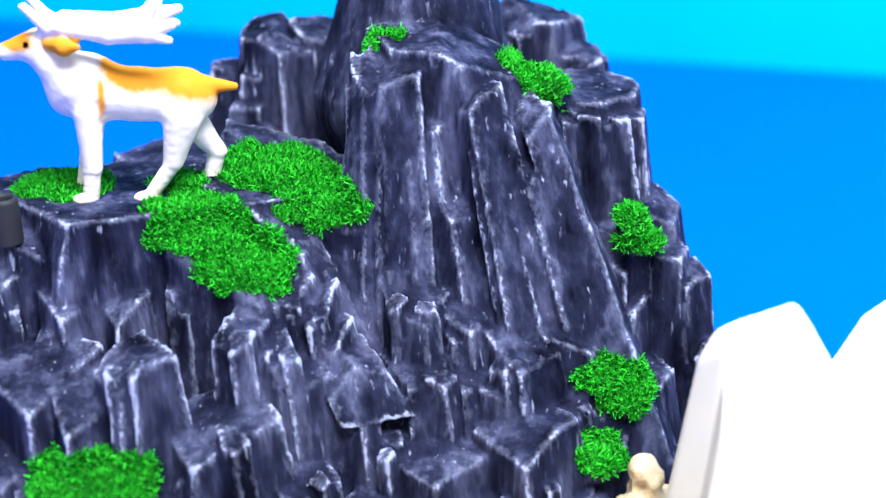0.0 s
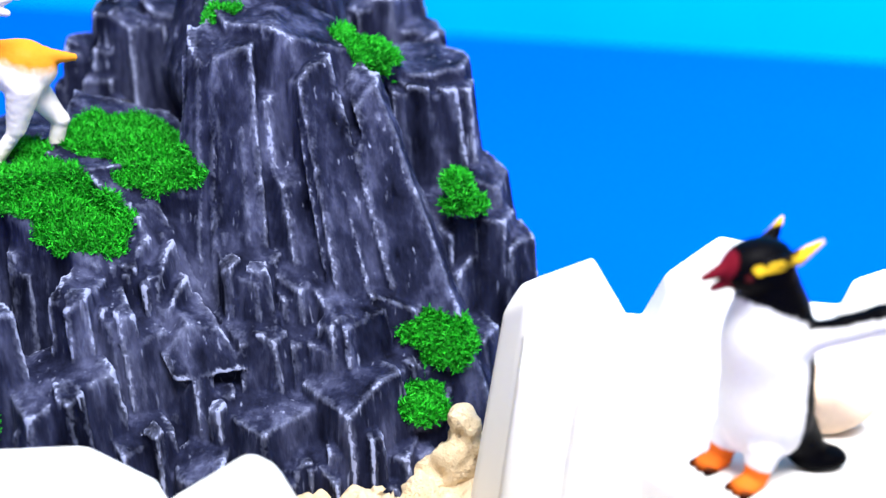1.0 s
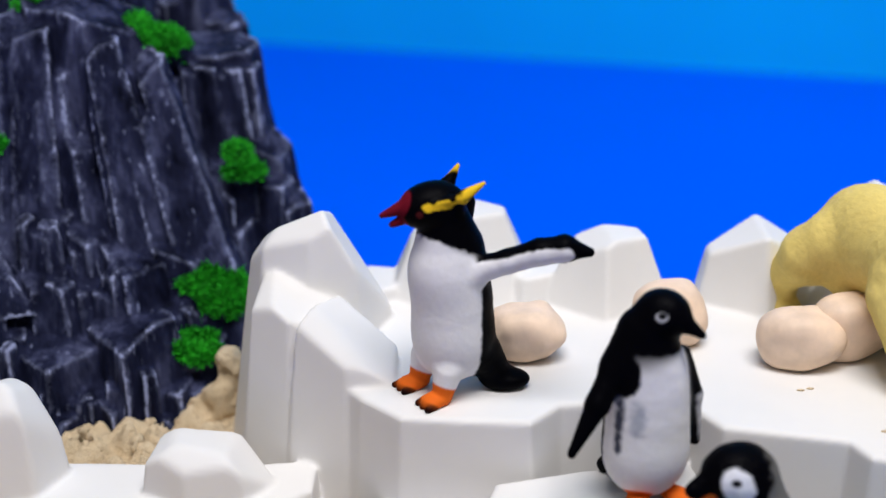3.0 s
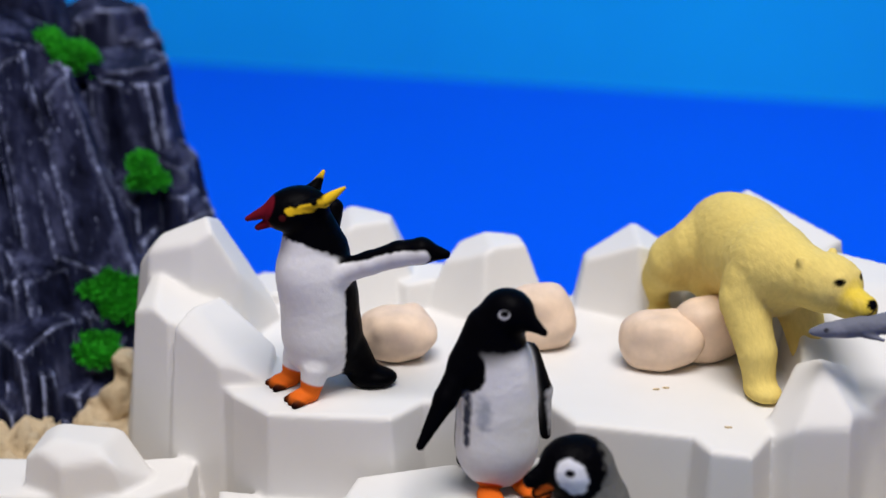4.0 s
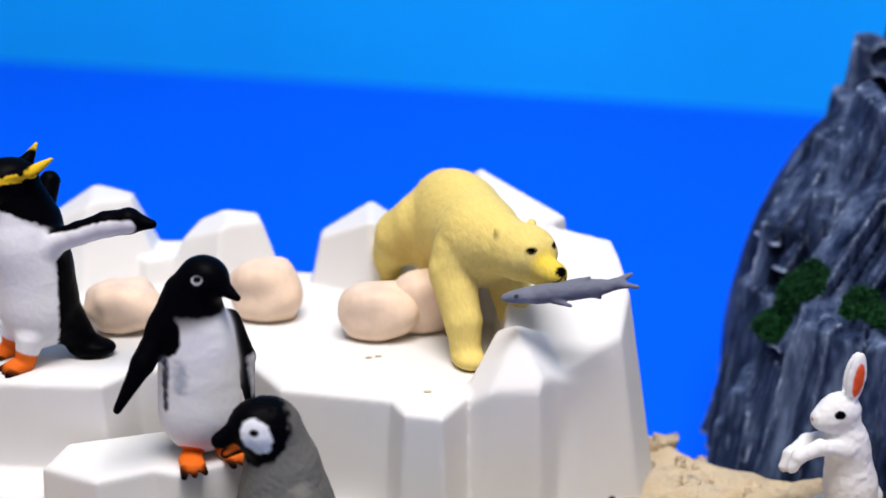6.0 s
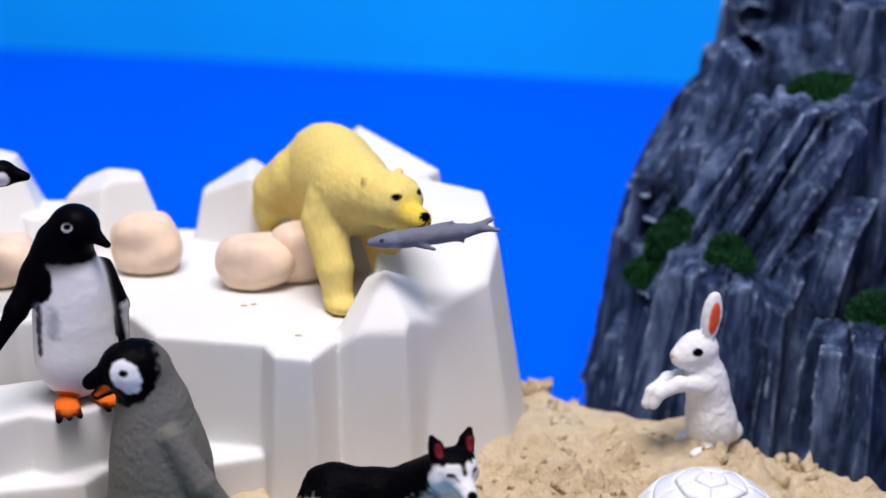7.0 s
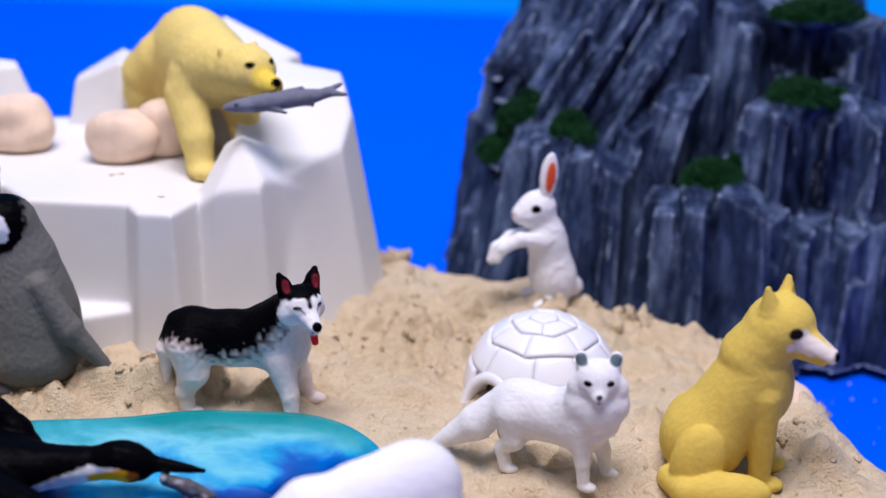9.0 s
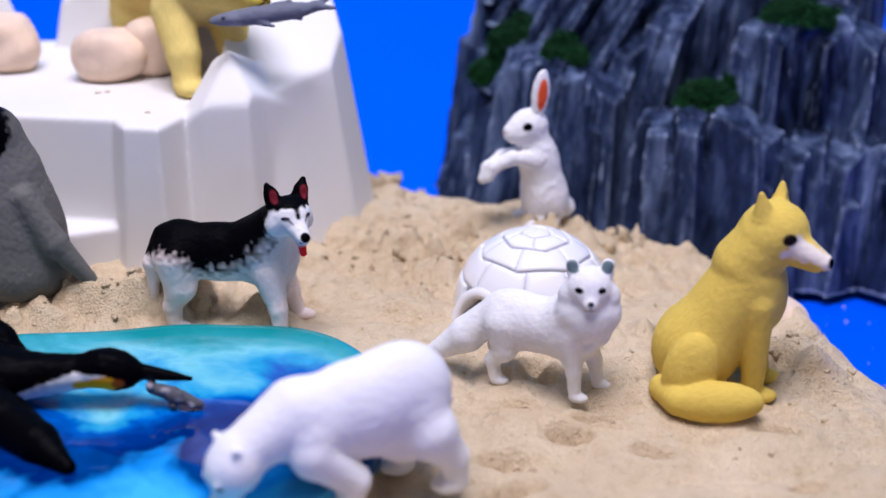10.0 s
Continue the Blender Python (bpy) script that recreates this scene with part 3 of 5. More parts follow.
# ---- iceberg ----
def iceberg():
    b = Crag((-310, 352, 24), (132, 520, 138), 1.0)
    # plateau, with its bays in front
    b.prism([(-113, 412), (-101, 400), (-82, 398), (-64, 397), (-55, 408), (-20, 411), (-10, 394), (23, 386), (27, 377), (38, 374), (46, 388), (66, 396), (84, 412), (92, 440), (92, 470), (70, 488),
             (-20, 494), (-110, 500), (-140, 470), (-130, 436)], 88, 0.07)
    # ledges in front
    b.prism([(-74, 391), (-50, 398), (-18, 404), (-14, 384), (-38, 371), (-46, 374), (-61, 367), (-78, 376)], 72, 0.06)
    b.prism([(-118, 404), (-72, 396), (-66, 378), (-98, 380), (-116, 390)], 60, 0.08)
    b.prism([(-62, 384), (-12, 396), (22, 396), (23, 380), (2, 374), (-22, 378), (-30, 366), (-56, 362)], 53, 0.05)
    # front tooth: a sloping left flank, two upright facets and a bevelled tip
    b.prism([(44, 391), (52, 384), (66, 383), (71, 391), (80, 402), (72, 414), (58, 410)], 106, 0.07,
            ((61.5, 399.5, 106.5, 1.12, 0.25), (61.5, 399.5, 106.5, -0.55, 0.45), (66, 399, 101, -1.0, 0.3), (61.5, 399.5, 106.5, 0.0, -0.7), (61.5, 397, 105.5, 0.1, 0.9)), 1.2)
    # high corner block with its sloping top
    b.prism([(58, 396), (72, 397), (80, 404), (94, 415), (100, 432), (99, 462), (74, 472), (60, 440)], 104, 0.17, ((88, 443, 111.5, -0.185, 0.49), (88, 443, 111.5, -0.12, 0.05)), 1.2)
    # ridge behind the bear
    b.crystal((55, 474), (27, 6), 121, 4, -42, 0.12, ((-0.20, 0.20), (1.2, 0.2)), k=0.6, edge=1.0)
    # teeth along the back
    b.crystal((15.9, 485), (16, 8), 114, 6, 0, 0.20, ((0.48, 0.0), (-0.55, 0.0)), k=0.6, edge=1.0)
    b.crystal((-35, 484), (11.5, 7), 112.6, 5, 15, 0.32, ((-0.10, 0), (0.5, 0.1)), k=0.6, edge=1.0)
    b.crystal((-56, 490), (14, 8), 98, 5, 0, 0.2, ((0.1, 0),), k=0.6, edge=1.0)
    b.crystal((-83, 494), (13.5, 8), 117.5, 6, 0, 0.40, ((-0.05, 0), (0.6, 0.1)), k=0.6, edge=1.0)
    b.crystal((-108, 492), (16, 8), 93, 5, 0, 0.2, ((0.05, 0),), k=0.6, edge=1.0)
    # left peak and its shoulders
    b.prism([(-149, 465), (-145, 457), (-131, 453), (-118, 455), (-112, 470), (-140, 476)], 126, 0.15, ((-127, 461, 129, 0.40, -0.45), (-127, 461, 129, 0.40, 0.6), (-143, 461, 122, 1.3, 0), (-127, 461, 129, -1.75, -0.2)), 1.2)
    b.prism([(-148, 440), (-136, 432), (-126, 434), (-118, 446), (-126, 462), (-146, 458)], 105, 0.12, ((-141, 440, 108, -0.42, 0.25), (-141, 440, 108, 0.5, 0.3)), 1.2)
    b.prism([(-134, 428), (-118, 419), (-104, 420), (-104, 438), (-122, 448)], 98, 0.10, ((-118, 425, 99, -0.62, 0.25), (-118, 425, 99, -0.2, 0.7)), 1.2)
    # low outer teeth
    b.prism([(-305, 402), (-140, 396), (-128, 406), (-128, 424), (-150, 421), (-250, 424), (-305, 436)], 61, 0.1)
    b.prism([(-296, 404), (-260, 402), (-238, 410), (-246, 426), (-296, 428)], 88, 0.12, ((-263, 412, 95, -0.62, -0.3), (-263, 412, 95, 0.06, -0.3), (-263, 410, 95, 0, 0.9)), 1.6)
    b.prism([(-243, 408), (-226, 401), (-211, 404), (-206, 416), (-218, 426), (-240, 424)], 90, 0.13, ((-220, 413, 94, 0.66, -0.4), (-220, 413, 94, -0.35, -0.4), (-213, 413, 90, -1.6, 0), (-219, 410, 94, 0, 0.8)), 2.2)
    b.prism([(-176, 404), (-164, 398), (-148, 400), (-140, 410), (-150, 420), (-174, 418)], 74, 0.14, ((-168, 408, 76.5, -0.14, -0.1), (-168, 408, 76.5, 0.6, 0), (-152, 408, 74, -1.0, 0), (-166, 405, 76.5, 0.0, 0.7)), 1.6)
    return b.mesh("iceberg")[0]


tagged(part("iceberg", iceberg(), ICE), "white moulded plastic iceberg with a flat top and pointed teeth", "iceberg")


# ---- rock mountains ----
def moss_material(name, low, high):
    m, n, l, p = material(name, 0.7)
    rnd = n.new("ShaderNodeNewGeometry")
    broad = noise_node(n, l, 80, 2)
    c = ramp(n, l, rnd.outputs["Random Per Island"], [(0.0, low), (1.0, high)])
    l.new(mixed(n, l, "MULTIPLY", 0.5, c, ramp(n, l, broad.outputs[0], [(0.3, (0.5, 0.5, 0.5)), (0.6, (1, 1, 1))])), p.inputs["Base Color"])
    p.inputs["Specular IOR Level"].default_value = 0.2
    return m


MOSS = moss_material("bright_moss_fibre", (0.006, 0.17, 0.006), (0.035, 0.55, 0.02))
DARK_MOSS = moss_material("dark_moss_fibre", (0.004, 0.03, 0.012), (0.012, 0.085, 0.024))


def finish_mountain(crag, name, mat, pads, moss_mat, label, seed, edge_gain):
    me, verts, edge = crag.mesh(name)
    which, up = mossy(verts, me, pads)
    point_value(me, "edge", np.clip(edge * edge_gain, -0.3, 1.2))
    point_value(me, "moss", (which >= 0) * 1.0)
    ob = tagged(part(name, me, mat), label, "mountain")
    chance = np.random.RandomState(seed)
    for i in range(len(pads)):
        at = which == i
        if at.sum() > 20:
            tufts = part("moss_pad", quad_mesh("moss_pad", *moss_tufts(verts[at], up[at], chance, 4, 1.8)), moss_mat, ob, "curly green moss fibres glued on rock")
            tagged(tufts, kind="stuff")
    return ob


def splinters(crag, chance, c, r, top, taper, count, lean=(0, 0), low=30, thin=(3.5, 7.5)):
    """A crag and the thinner columns that stand against its sides."""
    crag.crystal(c, r, top, chance.choice((5, 6, 7)), chance.uniform(0, 60), taper, ((chance.uniform(-0.2, 0.2), chance.uniform(0.0, 0.2)), (chance.uniform(-0.6, 0.6), chance.uniform(0.1, 0.6))), lean, 0.3, 0.6, chance=chance)
    for _ in range(count):
        a = chance.uniform(-math.pi * 1.05, 0.05)
        drop = chance.uniform(2, low)
        reach = 0.92 + 0.15 * chance.random()
        x = c[0] + math.cos(a) * (r[0] * reach + taper * drop) - lean[0] * drop
        y = c[1] + math.sin(a) * (r[1] * reach + taper * drop) - lean[1] * drop
        w = chance.uniform(*thin)
        crag.crystal((x, y), (w, w * chance.uniform(0.6, 1.1)), top - drop, chance.choice((4, 4, 5, 6)), chance.uniform(0, 90), taper * chance.uniform(0.5, 1.0),
                     ((chance.uniform(-0.3, 0.3), chance.uniform(0.0, 0.4)), (chance.uniform(-0.9, 0.9), chance.uniform(0.0, 0.6))), lean, 0.2, 0.5, chance=chance)


def fluted(crag, chance, x, y, wide, deep, top, lean=(-0.06, 0.18), tilt=(0.0, 0.12), flutes=None, foot=None):
    """A block whose front stands at y: one main crystal with a flat top, and a few flutes that break up its face and upper edge."""
    crag.crystal((x, y + deep), (wide, deep), top, chance.choice((4, 4, 5)), chance.uniform(25, 65), 0.05, (tilt, (tilt[0] + chance.uniform(-0.3, 0.3), tilt[1] + 0.35)), lean, 0.25, 0.6, foot=foot, chance=chance, uneven=0.2)
    count = int(wide * 0.27) if flutes is None else flutes
    for i in range(count):
        w = chance.uniform(1.8, 3.8)
        off = wide * (2 * (i + chance.uniform(0.1, 0.9)) / count - 1)
        drop = chance.choice((1.0, 3.0, 8.0, 15.0)) * chance.uniform(0.6, 1.2)
        crag.crystal((x + off - lean[0] * drop, y + 1.5 + 0.3 * deep * (off / wide) ** 2 - lean[1] * drop + chance.uniform(-1.2, 1.0)), (w, w * chance.uniform(0.7, 1.2)), top - drop + tilt[0] * off, chance.choice((4, 4, 5)),
                     chance.uniform(0, 90), 0.04, ((chance.uniform(-0.3, 0.3), 0.15), (chance.uniform(-0.8, 0.8), 0.5)), (lean[0] + chance.uniform(-0.04, 0.04), lean[1]), 0.2, 0.45, foot=foot, chance=chance)


def cushion(crag, pads):
    """Swells the rock a little under each pad of moss."""
    for c, r in pads:
        c, r = (c[0], c[1], c[2] - 0.4 * r[2]), (r[0] * 0.82, r[1] * 0.82, r[2] * 0.6)
        crag.add(ellipsoid(c, r), [p - q - 4 for p, q in zip(c, r)], [p + q + 4 for p, q in zip(c, r)], 4.0)


def dark_mountain():
    g, chance = Crag((-378, 436, 24), (-132, 630, 218), 0.85), random.Random(11)
    # core, hidden behind the crags
    g.crystal((-250, 590), (80, 30), 130, 8, 0, 0.25, chance=chance)
    g.crystal((-240, 545), (66, 30), 96, 8, 0, 0.35, chance=chance)
    # summit and back towers
    g.add(limb((-229, 592, 225), (-232, 585, 150), 14, 34), (-300, 540, 120), (-160, 634, 222))
    for x, y, r, top, count in ((-196, 606, 16, 172, 5), (-178, 600, 9, 160, 3), (-282, 606, 12, 167, 6), (-297, 604, 8, 153, 4), (-266, 604, 10, 168, 4)):
        splinters(g, chance, (x, y), (r, r * 0.8), top, 0.10, count)
    # great front tower with its spurs
    g.crystal((-222, 552), (21, 16), 178, 6, 12, 0.30, ((0.0, 0.12), (-0.5, 0.1)), (-0.12, 0), 0.3, 0.6, chance=chance)
    for x, y, w, top, lean in ((-234, 535, 7, 172, -0.05), (-226, 532, 6, 158, -0.10), (-212, 533, 7, 166, -0.22), (-205, 538, 6, 158, -0.30), (-200, 541, 5, 146, -0.36), (-243, 541, 6, 160, 0.0), (-220, 527, 5, 134, -0.14), (-210, 524, 6, 124, -0.24)):
        g.crystal((x, y), (w, w * 0.9), top, 5, chance.uniform(0, 70), 0.035, ((chance.uniform(-0.3, 0.3), 0.2), (chance.uniform(-0.8, 0.8), 0.4)), (lean, 0.33), 0.2, 0.5, chance=chance)
    for _ in range(24):
        s = chance.random()
        lean = -0.38 * (s - 0.15) + chance.uniform(-0.03, 0.03)
        top = chance.uniform(118, 172)
        back = 0.30 * (178 - top)
        w = chance.uniform(2.6, 6.0)
        g.crystal((-247 + 46 * s + (0.38 * (s - 0.15)) * (178 - top), 534 - back + 7 * (2 * s - 1) ** 2), (w, w), top, chance.choice((4, 5, 6)), chance.uniform(0, 90), 0.05, ((chance.uniform(-0.5, 0.5), 0.5), (chance.uniform(-1.2, 1.2), 0.8)), (lean, 0.31), 0.2, 0.4, foot=40, chance=chance)
    # right tower
    g.crystal((-184, 568), (21, 17), 156, 7, 0, 0.12, ((0.0, 0.05),), (0, 0.05), 0.3, 0.6, chance=chance)
    for i in range(9):
        g.crystal((-204 + 5.2 * i, 551 + 0.25 * (i - 3) ** 2), (chance.uniform(3, 4.6), 5), chance.uniform(146, 157), 5, chance.uniform(0, 70), 0.06, ((chance.uniform(-0.4, 0.4), 0.1),), (-0.06, 0.08), 0.2, 0.4, chance=chance)
    # right-hand steps
    for x, y, r, top, count in ((-157, 550, 8, 125, 3), (-154, 540, 8, 113, 4), (-170, 540, 9, 118, 4), (-163, 518, 11, 82, 5), (-176, 500, 12, 69, 5), (-186, 512, 11, 100, 5), (-188, 486, 11, 62, 5)):
        splinters(g, chance, (x, y), (r, r), top, 0.10, count, (-0.06, 0.1))
    # hollow in the right-hand boulder
    g.carve(ellipsoid((-149, 512, 110), (6, 10, 5), (0, -25, 0)), (-165, 495, 95), (-130, 530, 125))
    # deer's terrace
    g.crystal((-306, 532), (58, 22), 136, 8, 10, 0.22, ((0.0, -0.05),), k=0.5, chance=chance)
    for x, y, w, d, top in ((-338, 500, 10, 12, 134), (-320, 499, 8, 12, 135), (-307, 502, 5, 10, 131), (-352, 488, 9, 10, 122), (-330, 488, 7, 8, 118), (-313, 489, 6, 8, 116), (-292, 494, 8, 9, 119)):
        fluted(g, chance, x, y, w, d, top)
    # sloping beds under the two large pads of moss
    g.prism([(-292, 522), (-264, 513), (-242, 516), (-236, 535), (-260, 556), (-292, 560)], 140, 0.12, ((-264, 530, 135.5, -0.20, 0.26),))
    g.prism([(-310, 512), (-298, 498), (-272, 490), (-262, 499), (-278, 512), (-304, 526)], 130, 0.12, ((-287, 506, 127, -0.33, 0.35),))
    # blocks below the moss, from the terrace down to the foot
    fluted(g, chance, -246, 514, 8.5, 10, 128, tilt=(0.06, 0.15))
    fluted(g, chance, -235, 511, 6, 8, 122)
    fluted(g, chance, -268, 506, 5, 7, 132, (-0.45, 0.3), (-0.5, 0.3))
    fluted(g, chance, -258, 508, 5, 8, 124, (-0.4, 0.3), (-0.3, 0.2))
    for x, y, w, d, top in ((-271, 490, 3.6, 6, 118), (-264, 492, 3.6, 6, 117), (-257, 491, 4.2, 6, 113), (-252, 488, 3.4, 6, 106), (-276, 476, 5, 7, 112), (-268, 477, 5, 7, 107), (-261, 479, 5, 7, 101)):
        fluted(g, chance, x, y, w, d, top, (-0.12, 0.12), (chance.uniform(-0.5, 0.5), 0.3), 2)
    for x, y, w, d, top, tx in ((-228, 498, 8.5, 9, 112, -0.1), (-214, 498, 6, 8, 107, -0.3), (-227, 488, 9, 8, 96, 0.05), (-211, 489, 7, 8, 92, -0.35), (-247, 478, 8.5, 8, 85, 0.1), (-236, 480, 5, 8, 81, -0.3), (-199, 492, 7, 9, 100, -0.3), (-186, 490, 8, 9, 84, -0.2)):
        fluted(g, chance, x, y, w, d, top, (-0.09, 0.18), (tx, 0.12))
    # a broken slab lying across
    g.crystal((-249, 489), (10, 5), 101, 4, 30, 0.05, ((-0.5, 0.3), (0.4, 0.8)), (-0.5, 0.25), 0.3, 0.5, foot=84, chance=chance)
    # flat shelves with a jagged rim
    for x, y, w, d, top in ((-222, 470, 15, 11, 75), (-197, 472, 11, 11, 81), (-283, 456, 12, 13, 91), (-304, 461, 9, 9, 109), (-318, 462, 9, 9, 100), (-336, 468, 12, 12, 104)):
        fluted(g, chance, x, y, w, d, top, (-0.07, 0.12), (chance.uniform(-0.2, 0.2), 0.06))
    for x, y, w, d, top in ((-240, 460, 9, 8, 64), (-262, 462, 9, 8, 74), (-296, 446, 10, 8, 70), (-275, 449, 9, 8, 66), (-205, 468, 10, 8, 62), (-222, 456, 9, 7, 54), (-318, 446, 20, 12, 77), (-346, 452, 14, 12, 84)):
        fluted(g, chance, x, y, w, d, top, (-0.06, 0.08))
    pads = [((-256, 526, 133), (19, 15, 9)), ((-272, 536, 139), (20, 16, 9)), ((-294, 510, 130), (18, 14, 11)), ((-278, 501, 122), (17, 11, 11)), ((-164, 531, 126.5), (5, 9, 8)), ((-161.5, 530, 119.5), (8, 9, 5)), ((-194, 553, 163), (13, 12, 12)), ((-238, 551, 172), (8, 8, 7)),
            ((-175, 507, 86.5), (9.5, 12, 7)), ((-168, 506, 81), (10, 12, 8.5)), ((-181, 490, 68), (7, 10, 7)), ((-175, 490, 67), (8, 10, 6.5)), ((-314, 453, 80), (19, 13, 8)), ((-336, 528, 137), (15, 14, 6)), ((-300, 528, 138), (10, 9, 5)), ((-357, 488, 122), (9, 12, 9))]
    cushion(g, pads)
    g.erode(((0.9, 5.0, 40), (0.7, 2.4, 18), (0.45, 1.8, 5)))
    return finish_mountain(g, "rock_mountain", ROCK_LEFT, pads, MOSS, "dark grey painted resin rock mountain with green moss patches", 3, 0.8)


def blue_mountain():
    g, chance = Crag((130, 392, 4), (340, 596, 190), 0.85), random.Random(23)
    g.add(ellipsoid((234, 540, 28), (76, 42, 126)), (130, 480, 4), (320, 596, 170))
    for x, y, r, top, taper, count in ((212, 552, 8, 161, 0.12, 4), (236, 556, 15, 172, 0.15, 5), (268, 540, 20, 166, 0.15, 5), (300, 526, 22, 146, 0.15, 5), (202, 546, 7, 142, 0.1, 3)):
        splinters(g, chance, (x, y), (r, r), top, taper, count)
    # ribs round the smooth left flank
    for i in range(16):
        s = i / 15
        top = 150 - 70 * s + chance.uniform(-8, 8)
        g.crystal((198 - 36 * s + chance.uniform(-2, 2), 500 - 10 * s + 5 * (i % 3)), (chance.uniform(3, 6), 10), top, chance.choice((4, 5, 6)), chance.uniform(0, 60), 0.06, ((0.2, 0.3), (-0.7, 0.2)), (0.22 * (1 - 0.7 * s), 0.16), 0.4, 0.6, foot=20, chance=chance)
    # long leaning slabs, with gaps between them
    for x, y, top, foot, w in ((184, 500, 131, 100, 3.6), (194, 497, 135, 92, 3.4), (203, 477, 137, 72, 3.6), (211.5, 480, 138.5, 68, 2.6), (218, 474, 138, 66, 3.6), (226.5, 477, 136, 66, 2.8), (232, 468, 133, 66, 3.4)):
        g.crystal((x, y + 5), (w, 7), top, 4, 15 + chance.uniform(-6, 6), 0.0, ((0.25, 0.3), (-0.5, 0.1)), (0.68 + chance.uniform(-0.03, 0.03), 0.28), 0.1, 0.5, foot=foot, chance=chance, uneven=0.2)
        drop = chance.uniform(10, 30)
        g.crystal((x - 0.68 * drop, y - 1 - 0.28 * drop), (w * 0.7, 3), top - drop, 4, chance.uniform(0, 40), 0.0, ((0.5, 0.3), (-0.6, 0.3)), (0.68, 0.28), 0.1, 0.4, foot=foot, chance=chance)
    g.crystal((238, 492), (13, 10), 139, 6, 10, 0.10, ((0.1, 0.2),), (0.3, 0.2), chance=chance)
    # rounded crag behind the rabbit
    for x, y, w, d, top, tx in ((176, 445, 9, 10, 88, 0.12), (189, 440, 7, 9, 84, -0.35), (200, 437, 6, 9, 79, -0.3), (165, 456, 7, 10, 72, 0.4), (156, 462, 6, 9, 57, 0.5), (150, 466, 5, 8, 43, 0.5)):
        fluted(g, chance, x, y, w, d, top, (0.12, 0.10), (tx, 0.2), 2)
    for x, y, w, d, top in ((210, 450, 5, 8, 92), (219, 456, 6, 9, 98), (231, 452, 6, 9, 102)):
        fluted(g, chance, x, y, w, d, top, (0.30, 0.16), (0.3, 0.2), 1)
    # three tiers of columns on the right, staggered in depth
    for i, top in enumerate((68, 72, 70, 72, 65, 58, 62, 56, 60, 55)):
        fluted(g, chance, 216 + 9.8 * i, 420 - 5 * (i % 2) - 0.7 * i, chance.uniform(4.0, 5.2), 9, top, (0.06 + chance.uniform(-0.04, 0.04), 0.07), (chance.uniform(-0.25, 0.25), 0.12), 1)
    for i, top in enumerate((93, 99, 104, 98, 103, 96, 90, 100)):
        fluted(g, chance, 252 + 9.5 * i, 438 - 6 * (i % 2), chance.uniform(3.8, 5.0), 10, top, (0.10 + chance.uniform(-0.05, 0.05), 0.12), (chance.uniform(-0.3, 0.3), 0.15), 1)
    for i, top in enumerate((133, 122, 130, 124, 128, 118, 122)):
        fluted(g, chance, 252 + 10 * i, 482 - 7 * (i % 2) - i, chance.uniform(4.0, 5.5), 11, top, (0.12, 0.2), (chance.uniform(-0.3, 0.3), 0.2), 1)
    for x, y, z, q in ((214, 540, 155, 7), (211, 541, 144, 6)):
        g.carve(ellipsoid((x, y, z), (q, 16, q * 0.8)), (x - 20, y - 30, z - 20), (x + 20, y + 30, z + 20))
    # deep fissures between the slabs and the right-hand crags
    g.carve(limb((253, 466, 136), (246, 450, 84), 10.0, 7.0), (225, 425, 60), (280, 495, 160))
    g.carve(limb((251, 448, 90), (247, 440, 74), 5.0, 4.0), (230, 420, 60), (270, 460, 100))
    g.carve(limb((212, 432, 92), (206, 420, 30), 3.5, 4.5), (190, 400, 20), (225, 450, 100))
    pads = [((235, 433, 77), (12, 12, 11)), ((167, 468, 92), (9, 9, 13)), ((157, 466, 79), (7, 8, 9)), ((186, 456, 87), (9, 9, 8)), ((272, 444, 103), (16, 11, 8)), ((227, 498, 139), (13, 13, 9)), ((284, 468, 130), (22, 12, 8))]
    cushion(g, pads)
    g.erode(((0.9, 5, 60), (0.6, 2.4, 24), (0.4, 2.0, 6)))
    return finish_mountain(g, "rock_mountain", ROCK_RIGHT, pads, DARK_MOSS, "blue-grey painted resin rock mountain with dark green moss", 4, 0.6)



def socket(parent, at, wide, tall):
    """A short open peg hole, moulded on the rock."""
    bm = bmesh.new()
    loops = [[bm.verts.new((at[0] + r * math.cos(2 * math.pi * j / 20), at[1] + r * math.sin(2 * math.pi * j / 20), at[2] + z)) for j in range(20)]
             for r, z in ((wide * 1.05, 0), (wide, tall * 0.9), (wide * 0.94, tall), (wide * 0.7, tall), (wide * 0.66, tall * 0.92), (wide * 0.62, 0.001))]
    for p, q in zip(loops, loops[1:]):
        for j in range(20):
            bm.faces.new((p[j], p[(j + 1) % 20], q[(j + 1) % 20], q[j])).smooth = True
    bm.faces.new(loops[-1])
    bmesh.ops.recalc_face_normals(bm, faces=bm.faces)
    me = bpy.data.meshes.new("socket")
    bm.to_mesh(me)
    bm.free()
    me.materials.append(SOCKET)
    return part("socket", me, SOCKET, parent, "short dark round peg socket")


SOCKET = plain("dark_socket_plastic", (0.016, 0.017, 0.024), 0.6, 80, 0.2, 500, 0.2, 0.25)
mountain = dark_mountain()
socket(mountain, (-0.281, 0.575, 0.126), 0.0048, 0.0125)
socket(mountain, (-0.3455, 0.500, 0.130), 0.0042, 0.0135)
blue_mountain()


# ---- toy figures, in millimetres ----
WHITE, BLACK = (0.80, 0.79, 0.80), (0.0012, 0.0012, 0.0022)
ORANGE, YELLOW, RED = (0.72, 0.14, 0.015), (0.78, 0.50, 0.02), (0.12, 0.006, 0.014)


